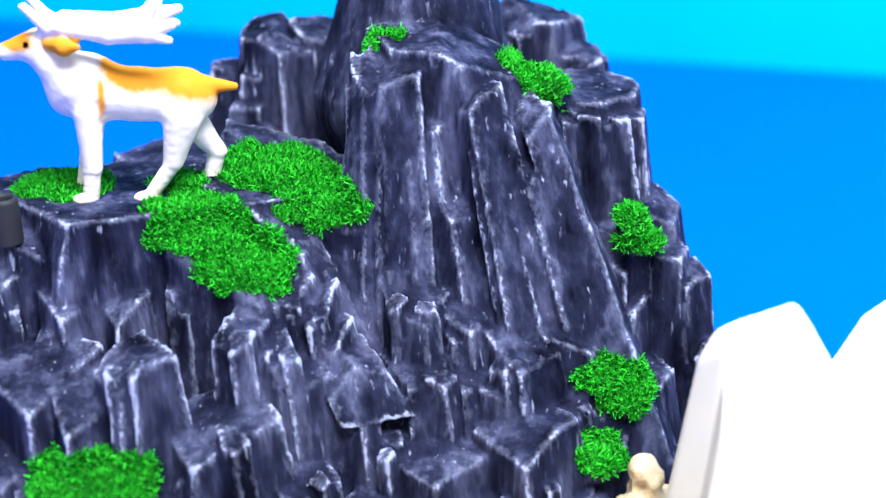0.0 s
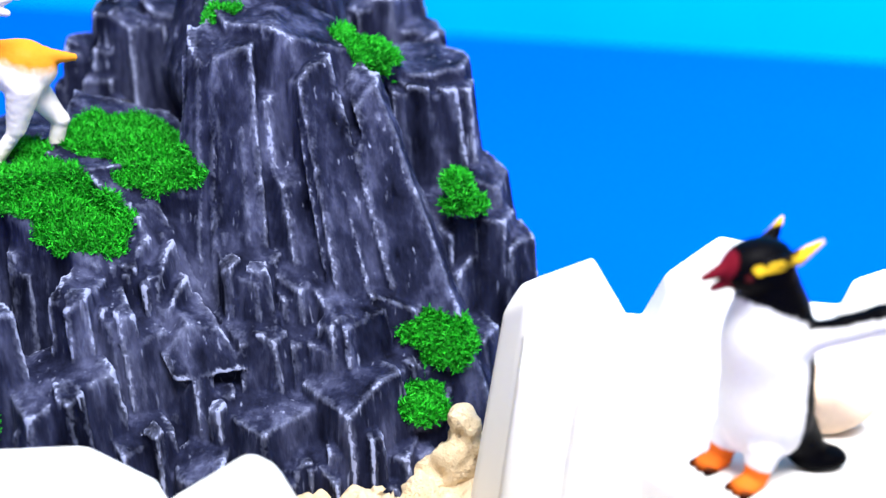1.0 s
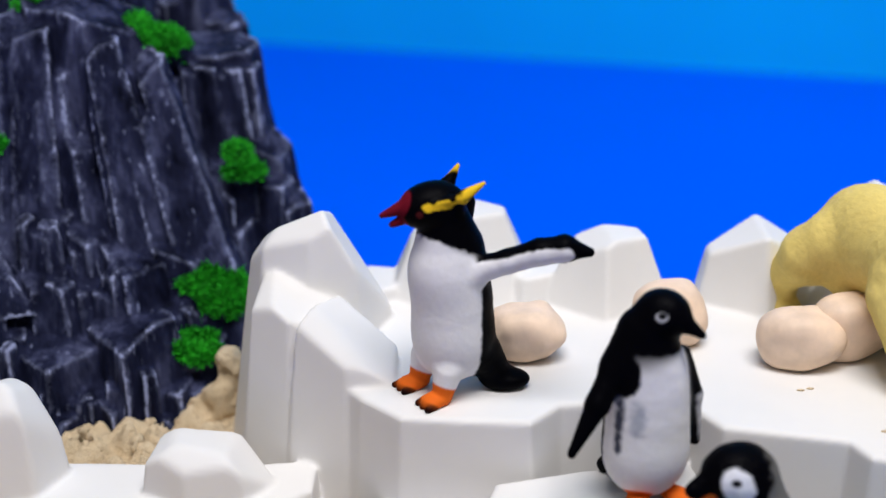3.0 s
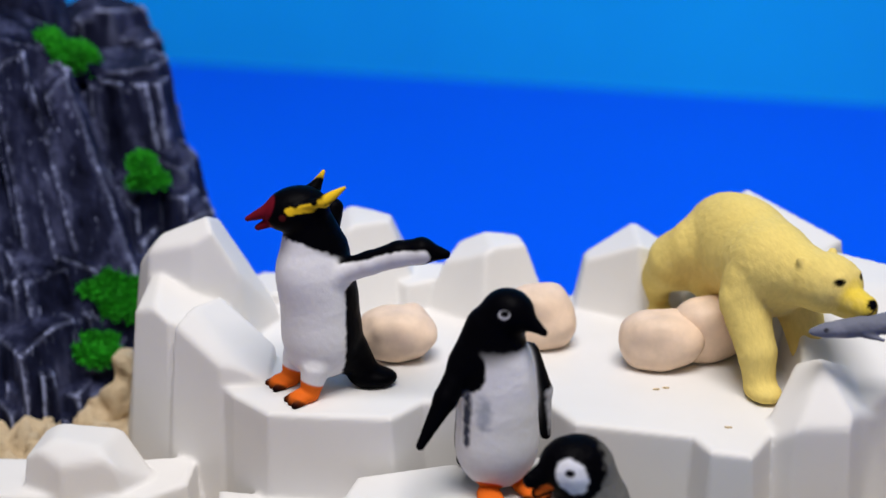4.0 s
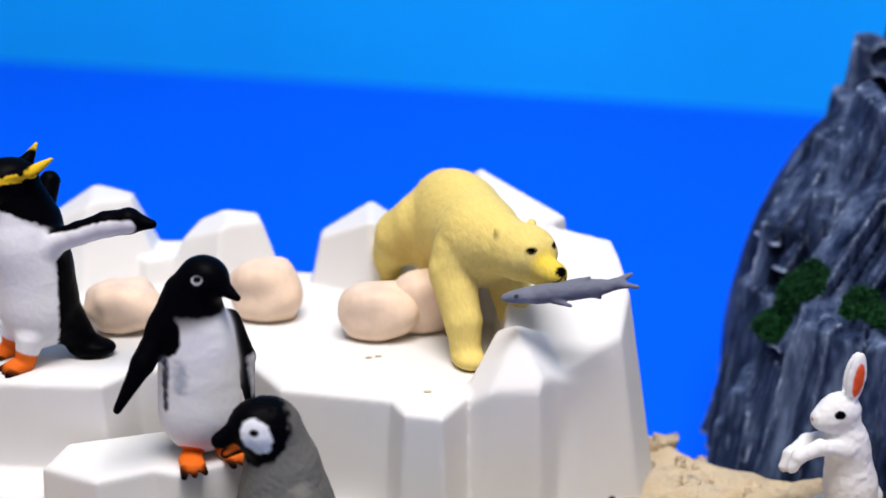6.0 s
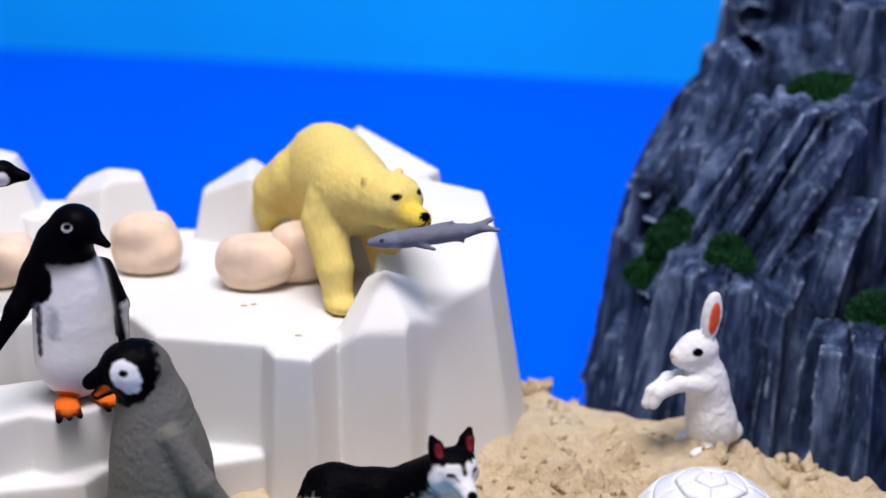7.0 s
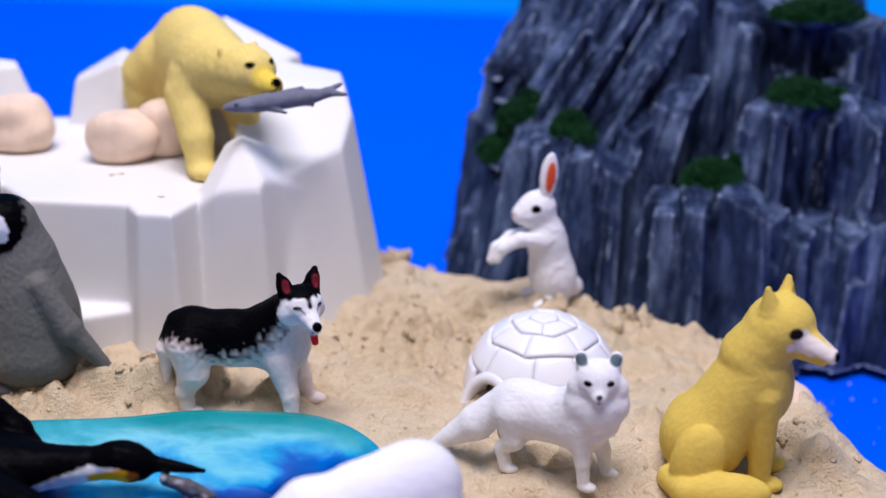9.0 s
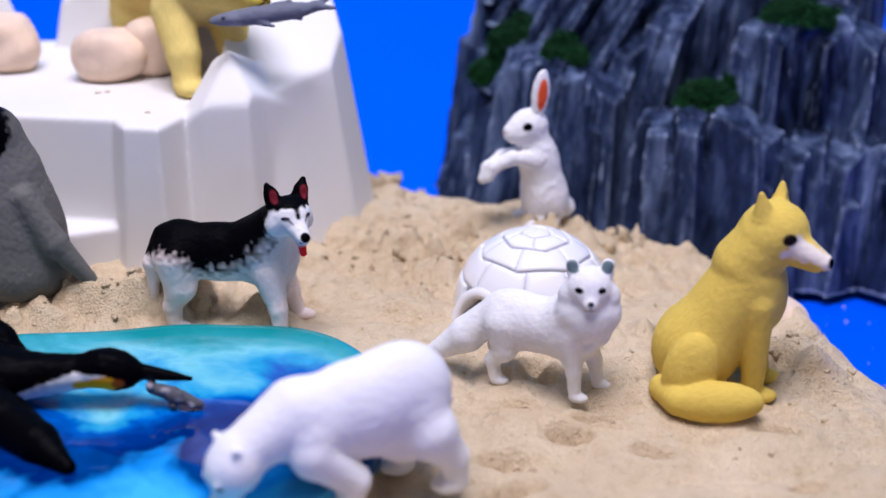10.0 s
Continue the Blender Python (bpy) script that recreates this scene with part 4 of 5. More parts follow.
def crested_penguin():
    c = Clay((-36, -22, -1), (28, 36, 76), 0.45)
    c.ball((0, 0, 27), (12.0, 11.8, 22), WHITE).ball((-0.5, 0, 17), (11.6, 11.8, 12), WHITE, 4).ball((2.6, 0, 39), (10.4, 10.2, 12), WHITE, 4)
    turn = radians(-14)

    def head(x, y, z):
        return 3 + math.cos(turn) * x - math.sin(turn) * y, math.sin(turn) * x + math.cos(turn) * y, z
    c.limb((1.5, 0, 40), (3, 0, 48), 9.2, 7.4, WHITE, 3).limb((-0.5, 0, 46), head(-0.5, 0, 56), 8.4, 6.6, BLACK, 4).ball(head(3.4, 0, 59.2), (9.6, 7.0, 6.6), BLACK, 2, (0, 10, -14))
    c.limb(head(9, 0, 60.0), head(17.6, 0, 57.6), 2.8, 0.8, RED, 0.8).limb(head(9, 0, 56.6), head(14.6, 0, 54.6), 2.0, 1.0, RED, 0.4)
    for s in (1, -1):
        back = 3 * (s < 0)
        c.limb(head(4, 5.8 * s, 61.4), head(-4, 6.6 * s, 62.8), 1.0, 1.6, BLACK, 0.8).limb(head(-4, 6.6 * s, 62.8), head(-10 + back, 7.2 * s, 66.4 + back / 3), 2.0, 0.6, BLACK, 0.8)
        c.limb((5.5, 6.4 * s, 10), (7.6, 6.6 * s, 3), 4.4, 3.0, WHITE, 2).ball((9.6, 6.6 * s, 2.2), (5.0, 3.4, 2.3), ORANGE, 0.6, (0, 0, 8 * s))
        for t in (-2.5, 0, 2.5):
            c.limb((11.8, 6.6 * s + t * 0.9, 1.6), (14.2, 6.8 * s + t * 1.1, 1.2), 1.5, 1.1, BLACK, 0.8)
    c.limb((-8, 4, 11), (-12, 6, 4), 6, 4.4, BLACK, 3).ball((-13.5, 7.5, 3.2), (7.4, 5.2, 3), BLACK, 2, (0, 0, -34))
    # raised near wing and folded far wing
    wing = ((-3, 8, 40), (-9.5, 15.0, 44.0), (-16, 21.0, 47.4), (-21.5, 25.2, 48.6), (-27.0, 29.4, 47.8))
    for p, q, r0, r1, k in zip(wing, wing[1:], (3.8, 3.5, 3.8, 3.9), (3.5, 3.8, 3.9, 1.4), (3, 1, 1, 1)):
        c.limb(p, q, r0, r1, BLACK, k)
    c.limb((-6, -7, 46), (-10, -9, 54), 4, 3.2, BLACK, 3)
    c.paint(slant(1, -0.18, 0.05, -4.4), BLACK, 0.8, 0.9).paint(ellipsoid((4, 0, 37), (16, 14, 13)), WHITE, 0.8).paint(slant(1, -0.26, 0.05, -4.4), BLACK, 0.8, 0.9).paint(slant(0.45, 0.05, -1, -46.4), BLACK, 0.8, 1.0)
    for p, q, r0, r1 in zip(wing, wing[1:4], (4.4, 2.9, 2.8), (2.9, 2.8, 2.4)):
        c.paint(limb((p[0] + 1.6, p[1] + 2.4, p[2] - 0.8), (q[0] + 1.6, q[1] + 2.4, q[2] - 0.8), r0, r1), WHITE, 0.5, 0.4)
    for s in (1, -1):
        back = 3 * (s < 0)
        c.paint(limb(head(6.5, 6.4 * s, 60.4), head(-4, 7.0 * s, 61.6), 0.9, 1.5), YELLOW, 0.4, 1.3)
        c.paint(limb(head(-3, 7.4 * s, 62.6), head(-12 + back, 7.6 * s, 68 + back / 3), 1.3, 1.5), YELLOW, 0.4, 0.5)
        c.paint(ellipsoid(head(8.4, 6.0 * s, 58.6), 1.0), (0.07, 0.01, 0.01), 0.4)
    c.paint(limb(head(11.6, 0, 60.4), head(25, 0, 57.4), 4, 3), RED, 0.5).paint(limb(head(11.6, 0, 55.8), head(20, 0, 53.6), 2.9, 2.4), RED, 0.5)
    for s in (1, -1):
        c.paint(ellipsoid((8.6, 6.6 * s, 3.6), (5.6, 5, 3.8)), ORANGE, 0.5)
    return c.mesh("crested_penguin", 0.1, 1.2)


place("penguin_figurine", crested_penguin(), SMOOTH_FIGURE, (-0.0862, 0.4187, 0.0875), 212, "crested penguin toy with red beak and one wing raised", "toy penguin")


def black_penguin():
    c = Clay((-20, -28, -1), (20, 24, 68), 0.45)
    c.ball((0, 0, 23), (11.2, 11.6, 21), WHITE).ball((0, 0, 13), (11, 11.4, 12), WHITE, 4).ball((0, 0, 36), (9.4, 10, 12), WHITE, 4)
    c.limb((0, -1, 42), (1, 1.6, 52), 7.8, 6.2, BLACK, 4).limb((-1, -2.5, 49), (-1, -9, 40), 6.2, 4.6, BLACK, 3).ball((2.2, 2.4, 54.2), (7.3, 6.5, 6.4), BLACK, 2, (0, 8, 35))
    c.limb((6.2, 5.2, 53.0), (10.8, 8.8, 50.0), 2.9, 1.0, BLACK, 1.4)
    for s in (1, -1):
        c.ball((8, 6 * s, 1.8), (6.5, 3.6, 2.0), ORANGE, 1.0, (0, 0, 12 * s))
        for t in (-2.4, 0, 2.4):
            c.limb((11, 6.6 * s + t, 1.4), (15, 7.4 * s + t * 1.3, 0.9), 1.4, 0.9, BLACK, 0.6)
    c.limb((-9, 0, 6), (-15, -3, 2), 4.5, 2.5, BLACK, 3)
    # hanging wings
    c.limb((-1, 10.5, 39), (0, 14, 27), 3.0, 3.2, BLACK, 2.5).limb((0, 14, 27), (2, 14.5, 14), 3.0, 1.5, BLACK, 1)
    c.limb((-1, -9.6, 41), (1.5, -16.4, 31.5), 3.2, 3.4, BLACK, 2.5).limb((1.5, -16.4, 31.5), (3.5, -25.0, 20), 3.2, 1.2, BLACK, 1)
    c.paint(slant(1, 0, 0.0, -3.0), BLACK, 1.0, 1.2)
    c.paint(ellipsoid((0, 0, 56), (22, 22, 12)), BLACK, 1.0, 1.0)
    c.paint(ellipsoid((2.4, -10.4, 40), (6.4, 5.0, 7), (14, 0, 0)), BLACK, 0.7, 0.7).paint(limb((3.8, -11.2, 32), (3.6, -12, 18), 1.5, 1.4), (0.05, 0.055, 0.08), 1.2, 1.0).paint(ellipsoid((8.4, -8.5, 28), (2.0, 2.4, 5.0)), (0.45, 0.47, 0.52), 2.0, 1.5)
    c.paint(limb((3.4, 15.5, 27), (4.5, 15.5, 15), 1.9, 1.0), (0.5, 0.5, 0.53), 1.2, 1.0)
    for q in ((7.7, -2.0, 55.8), (0.6, 7.6, 55.8)):
        c.paint(ellipsoid(q, (1.8, 1.8, 1.35)), (0.6, 0.6, 0.62), 0.3).paint(ellipsoid((q[0] + 0.2, q[1], q[2] + 0.3), (1.6, 1.6, 1.22)), BLACK, 0.3)
    for s in (1, -1):
        c.paint(ellipsoid((7, 6 * s, 2.6), (6.4, 4.6, 3.2)), ORANGE, 0.5)
    return c.mesh("black_penguin", 0.1, 1.2)


place("penguin_figurine", black_penguin(), SMOOTH_FIGURE, (-0.0330, 0.3855, 0.0720), -64, "black and white penguin toy with ringed eyes", "toy penguin", size=1.02)


def penguin_chick():
    grey, dark = (0.155, 0.150, 0.140), (0.085, 0.085, 0.085)
    c = Clay((-28, -24, -1), (24, 24, 66), 0.45)
    c.ball((-1, 0, 20), (14.5, 14.5, 20), grey).ball((-1, 0, 10), (15, 15, 11), grey, 5).ball((0, 0, 34), (11, 11.5, 14), grey, 5)
    c.limb((0, 0, 42), (2.5, 0, 51), 9, 8.2, grey, 4).ball((5, 0, 52.6), (9.2, 7.8, 7.8), BLACK, 2)
    c.limb((11, 0, 52.4), (16.6, 0, 50.0), 3.4, 2.2, BLACK, 1.0).limb((10.5, 0, 48.6), (15.0, 0, 46.0), 2.6, 1.5, BLACK, 0.5)
    for s in (1, -1):
        c.ball((8, 5 * s, 1.6), (7.5, 4, 2.0), dark, 1)
        c.limb((-2, 11 * s, 35), (-9, 14 * s, 21), 3.4, 4.2, grey, 2).limb((-9, 14 * s, 21), (-20, 16 * s, 6), 4.0, 1.7, grey, 1)
    c.limb((-13, 0, 6), (-18, 0, 2), 4, 2, dark, 2)
    c.paint(ellipsoid((7.4, 0, 53), (10.2, 12, 10.4), (0, -14, 0)), BLACK, 0.8, 1.2)
    for s in (1, -1):
        c.paint(ellipsoid((8.2, 7.0 * s, 53.0), (3.7, 5.4, 5.3), (0, 24, 0)), (0.76, 0.77, 0.82), 0.7, 0.8)
        c.paint(ellipsoid((8.8, 7.0 * s, 54.2), (1.25, 3, 0.95)), BLACK, 0.4)
        c.paint(limb((12.8, 2.6 * s, 48.6), (15.6, 1.8 * s, 47.2), 1.25, 1.1), (0.85, 0.16, 0.02), 0.4)
    c.paint(slant(0, 0, 1, 3.2), dark, 2.0, 1.5)
    c.carve(limb((1, 14.2, 36), (-3, 17.4, 21), 0.9, 1.0), 0.8).carve(limb((-3, 17.4, 21), (-12, 18.5, 6), 1.0, 1.0), 0.8)
    # crease shade painted on: a dark line along the carved wing groove
    c.paint(limb((1, 13.6, 36), (-4, 16.8, 20), 0.6, 0.7), dark, 0.8).paint(limb((-4, 16.8, 20), (-12, 17, 7), 0.7, 0.7), dark, 0.8)
    return c.mesh("penguin_chick", 0.3, 0.9)


place("penguin_chick_figurine", penguin_chick(), FIGURE, (-0.0075, 0.3620, 0.0375), 198, "grey downy penguin chick toy with black and white face", "toy penguin", size=1.05)


def dog():
    coat, chest, leg = (0.0015, 0.0015, 0.0025), (0.64, 0.61, 0.62), (0.90, 0.76, 0.72)
    c = Clay((-34, -24, -1), (34, 14, 56), 0.42)
    c.ball((-2, 0, 25.2), (17, 7.6, 9.4), leg).ball((12.5, 0, 25), (9.4, 7.8, 11), chest, 4).ball((-15.5, 0, 26), (7.8, 7.4, 9), leg, 4).limb((10, -0.5, 30), (17, -4, 38), 8.0, 6.2, chest, 4)
    a = radians(-54)

    def head(x, y, z):
        return 20.0 + math.cos(a) * x - math.sin(a) * y, -6 + math.sin(a) * x + math.cos(a) * y, 41 + z
    c.ball(head(1, 0, 0), (6.4, 6.6, 5.6), WHITE, 2, (0, 0, -54)).ball(head(1, 4.2, -2.6), 3.2, WHITE, 2).ball(head(1, -4.2, -2.6), 3.2, WHITE, 2)
    c.limb(head(5, 0, -1.8), head(10.6, 0, -4.4), 3.5, 2.1, WHITE, 1.5).limb(head(5.5, 0, -4.6), head(9.0, 0, -6.6), 1.9, 1.3, WHITE, 0.6).limb(head(9.2, 0, -6.8), head(10.2, 0, -9.2), 1.2, 1.1, (0.75, 0.04, 0.03), 0.3)
    for s in (1, -1):
        c.limb(head(-0.5, 3.9 * s, 3.4), head(-0.8, 4.9 * s, 6.6), 2.9, 2.1, BLACK, 0.8).limb(head(-0.8, 4.9 * s, 6.6), head(-1.2, 5.9 * s, 9.2), 2.2, 1.0, BLACK, 0.5)
        c.carve(ellipsoid(head(2.1, 5.0 * s, 7.0), (1.2, 1.2, 2.6), (0, 0, -54)), 0.6)
    # fore legs, stepping, then hind legs with bent hocks
    for hip, knee, foot in (((13, -4.4, 20), (16.2, -7.2, 10), (17.0, -8.0, 2.4)), ((14, 4.6, 20), (17.5, 7.0, 10), (19.2, 8.2, 2.4))):
        c.limb(hip, knee, 5.0, 2.9, leg, 2).limb(knee, foot, 2.8, 2.2, leg, 0.8).ball((foot[0] + 1.8, foot[1], 1.7), (3.6, 2.5, 1.9), leg, 0.8)
    for hip, knee, hock, foot in (((-15.5, -4.0, 24), (-14.6, -4.8, 15), (-17.4, -5.0, 8.5), (-16.8, -5, 2.2)), ((-16, 4.4, 23), (-16.6, 4.8, 14), (-22.6, 4.4, 9), (-21.4, 4.2, 2.2))):
        c.limb(hip, knee, 7.2, 5.0, leg, 2.5).limb(knee, hock, 4.6, 3.0, leg, 1.5).limb(hock, foot, 2.9, 2.4, leg, 0.8).ball((foot[0] + 1.6, foot[1], 1.7), (3.4, 2.4, 1.8), leg, 0.8)
    c.limb((-20.5, 0, 30), (-23.8, -1, 21), 3.0, 3.2, leg, 2).limb((-23.8, -1, 21), (-24.2, -1.2, 10), 3.0, 1.3, leg, 0.8)
    c.paint(ellipsoid((12, -2, 21), (9.5, 13, 12)), chest, 3, 2)
    c.paint(ellipsoid((-6, 0, 36), (25, 14, 17.0)), coat, 4.0, 3.4).paint(ellipsoid((9, 1, 41), (10, 14, 15.5)), coat, 4.0, 3.4)
    c.paint(ellipsoid((-23, 0, 32), (6, 6, 9)), coat, 1.5, 3.0)
    c.paint(ellipsoid(head(0, 0, 5.4), (6.6, 8.4, 4.4), (0, 0, -54)), coat, 0.8, 1.6).paint(limb(head(3, 0, 5), head(7.4, 0, 1.0), 1.7, 0.7), coat, 0.6).paint(ellipsoid(head(-4.5, 0, 0), (4.8, 9, 8), (0, 0, -54)), coat, 1.2, 2.4)
    for s in (1, -1):
        c.paint(limb(head(-0.5, 4.4 * s, 5), head(-1, 6 * s, 12), 3.4, 2.6), coat, 0.6).paint(ellipsoid(head(2.0, 5.0 * s, 7.0), (1.6, 1.5, 2.7), (0, 0, -54)), (0.20, 0.02, 0.03), 0.5)
        c.paint(ellipsoid(head(6.0, 3.5 * s, 0.8), (1.4, 1.4, 0.65)), BLACK, 0.3).paint(limb(head(6, 3.2 * s, 0.9), head(8, 1.8 * s, -0.8), 0.5, 0.25), (0.1, 0.1, 0.12), 0.4)
        c.paint(ellipsoid(head(4, 5.6 * s, -3.4), (4, 2.6, 3.4)), WHITE, 1.5)
    c.paint(ellipsoid(head(12.2, 0, -3.6), 1.6), BLACK, 0.3).paint(ellipsoid(head(10.0, 0, -8.8), 1.9), (0.75, 0.03, 0.03), 0.3).paint(limb(head(11.6, 1.8, -5.4), head(11.6, -1.8, -5.4), 0.35, 0.35), (0.03, 0.02, 0.02), 0.3)
    return c.mesh("dog", 0.2, 0.9)


place("dog_figurine", dog(), FURRY, (0.0590, 0.3435, 0.0320), -13, "black and white husky dog toy with red tongue out", "toy dog")


def rabbit():
    c = Clay((-16, -14, -1), (26, 14, 62), 0.45)
    c.ball((-3, 0, 10), (8.8, 8.8, 10.5), WHITE).ball((-1, 0, 20), (7.4, 7.4, 12), WHITE, 5).ball((1.5, 0, 29), (7.0, 7.0, 9), WHITE, 4)
    c.ball((4.5, 0, 39.5), (7.2, 6.0, 6.6), WHITE, 3).ball((9.6, 0, 37.5), (5, 4.2, 4.2), WHITE, 3)
    c.ball((1.5, 2.6, 52), (3.4, 2.0, 9), WHITE, 1.2, (0, -6, 0)).ball((-0.5, -2.6, 51), (3.0, 1.8, 8), WHITE, 1.2, (0, -10, 0))
    for s in (1, -1):
        c.limb((4, 4.6 * s, 28), (13, 4.2 * s, 28.5 + s), 3.0, 2.5, WHITE, 2).limb((13, 4.2 * s, 28.5 + s), (19.5, 2.6 * s, 25.5 + s), 2.6, 2.4, WHITE, 1).limb((19.5, 2.6 * s, 25.5 + s), (21.5, 2.4 * s, 21.5 + s), 2.4, 1.9, WHITE, 0.8)
        c.ball((1, 6 * s, 2.5), (7, 3.2, 2.6), WHITE, 2)
    c.ball((-11, 0, 6), 4, WHITE, 2)
    c.paint(ellipsoid((1.6, 4.6, 52), (2.0, 1.6, 6.2), (0, -6, 0)), (0.75, 0.10, 0.03), 0.5)
    for s in (1, -1):
        c.paint(ellipsoid((8, 6.0 * s, 41), (2.2, 1.8, 1.7)), BLACK, 0.3)
    c.paint(ellipsoid((15, 0, 38), (0.8, 1.2, 0.8)), (0.5, 0.2, 0.2), 0.4)
    return c.mesh("rabbit", 0.4, 1.4)


place("rabbit_figurine", rabbit(), SMOOTH_FIGURE, (0.1665, 0.4020, 0.0385), 195, "white rabbit toy sitting up with orange inner ear", "toy rabbit", size=0.95)


def white_fox():
    c = Clay((-46, -16, -1), (26, 16, 48), 0.45)
    c.ball((-2, 0, 19.6), (15, 7.4, 8.6), WHITE).ball((8.5, 0, 20.6), (8.4, 7.4, 10.4), WHITE, 4).ball((-11.5, 0, 19.4), (8.2, 7.4, 9), WHITE, 4)
    turn = radians(-66)

    def head(x, y, z):
        return 13.5 + math.cos(turn) * x - math.sin(turn) * y, -2.5 + math.sin(turn) * x + math.cos(turn) * y, 35.6 + z
    c.limb((9, -0.5, 25), head(-2.5, 0, -3), 7.2, 6.0, WHITE, 3).ball(head(0, 0, 0), (6.4, 6.7, 5.8), WHITE, 2).ball(head(0, 5.0, -2.8), (3.8, 3.4, 4), WHITE, 1.5).ball(head(0, -5.0, -2.8), (3.8, 3.4, 4), WHITE, 1.5)
    # ruff of hanging locks
    for y, z, r in ((0, -9, 6.2), (4.4, -8, 5.0), (-4.4, -8, 5.0), (2.6, -13, 4.4), (-2.6, -13, 4.4), (0, -16.5, 3.4)):
        c.ball(head(0.6 - abs(y) * 0.25, y, z), (r, r, r * 1.25), WHITE, 0.9)
    c.limb(head(3.6, 0, -1.8), head(6.6, 0, -2.6), 3.6, 2.2, WHITE, 1.8)
    for s in (1, -1):
        c.limb(head(-1, 4.3 * s, 3.6), head(-1.2, 5.0 * s, 6.2), 2.2, 1.8, WHITE, 0.8)
    for hip, knee, foot in (((8.5, -3.6, 19), (10.6, -4.4, 9), (11.2, -4.6, 2)), ((9.5, 3.8, 19), (13.2, 5.2, 9), (14.2, 5.8, 2))):
        c.limb(hip, knee, 4.2, 2.3, WHITE, 2).limb(knee, foot, 2.2, 1.8, WHITE, 0.8).ball((foot[0] + 1.3, foot[1], 1.4), (2.8, 2.0, 1.5), WHITE, 0.8)
    for hip, knee, hock, foot in (((-12, -3.8, 19), (-11, -4.6, 11.5), (-14.8, -4.8, 7.5), (-13.6, -4.8, 2)), ((-12.5, 3.8, 19), (-13.5, 4.6, 11.5), (-18.2, 4.6, 7.5), (-17, 4.6, 2))):
        c.limb(hip, knee, 5.6, 3.6, WHITE, 2).limb(knee, hock, 3.2, 2.3, WHITE, 1).limb(hock, foot, 2.2, 1.9, WHITE, 0.6).ball((foot[0] + 1.3, foot[1], 1.4), (2.8, 2.0, 1.5), WHITE, 0.8)
    c.limb((-15, 0, 22), (-24, -3, 13), 4.6, 5.4, WHITE, 2.0).limb((-24, -3, 13), (-37, -7, 3.6), 5.2, 1.8, WHITE, 1.2)
    for s in (1, -1):
        c.paint(ellipsoid(head(0.8, 4.9 * s, 6.3), (2.2, 1.6, 2.1)), (0.13, 0.18, 0.20), 0.4)
        c.paint(ellipsoid(head(5.2, 2.9 * s, 1.0), (1.5, 1.3, 0.95)), BLACK, 0.3)
        c.paint(limb(head(8.4, 0.1 * s, -3.9), head(6.6, 2.5 * s, -4.2), 0.35, 0.35), (0.12, 0.12, 0.14), 0.3)
    c.paint(ellipsoid(head(8.7, 0, -1.8), (0.9, 1.0, 0.8)), (0.03, 0.03, 0.04), 0.3).paint(limb(head(9.2, 0, -2.2), head(8.4, 0, -4), 0.25, 0.25), (0.12, 0.12, 0.14), 0.3)
    return c.mesh("white_fox", 0.15, 1.0)


place("fox_figurine", white_fox(), FURRY, (0.1495, 0.2990, 0.0285), -34, "white arctic fox toy with grey ears standing on sand", "toy fox", size=1.0)


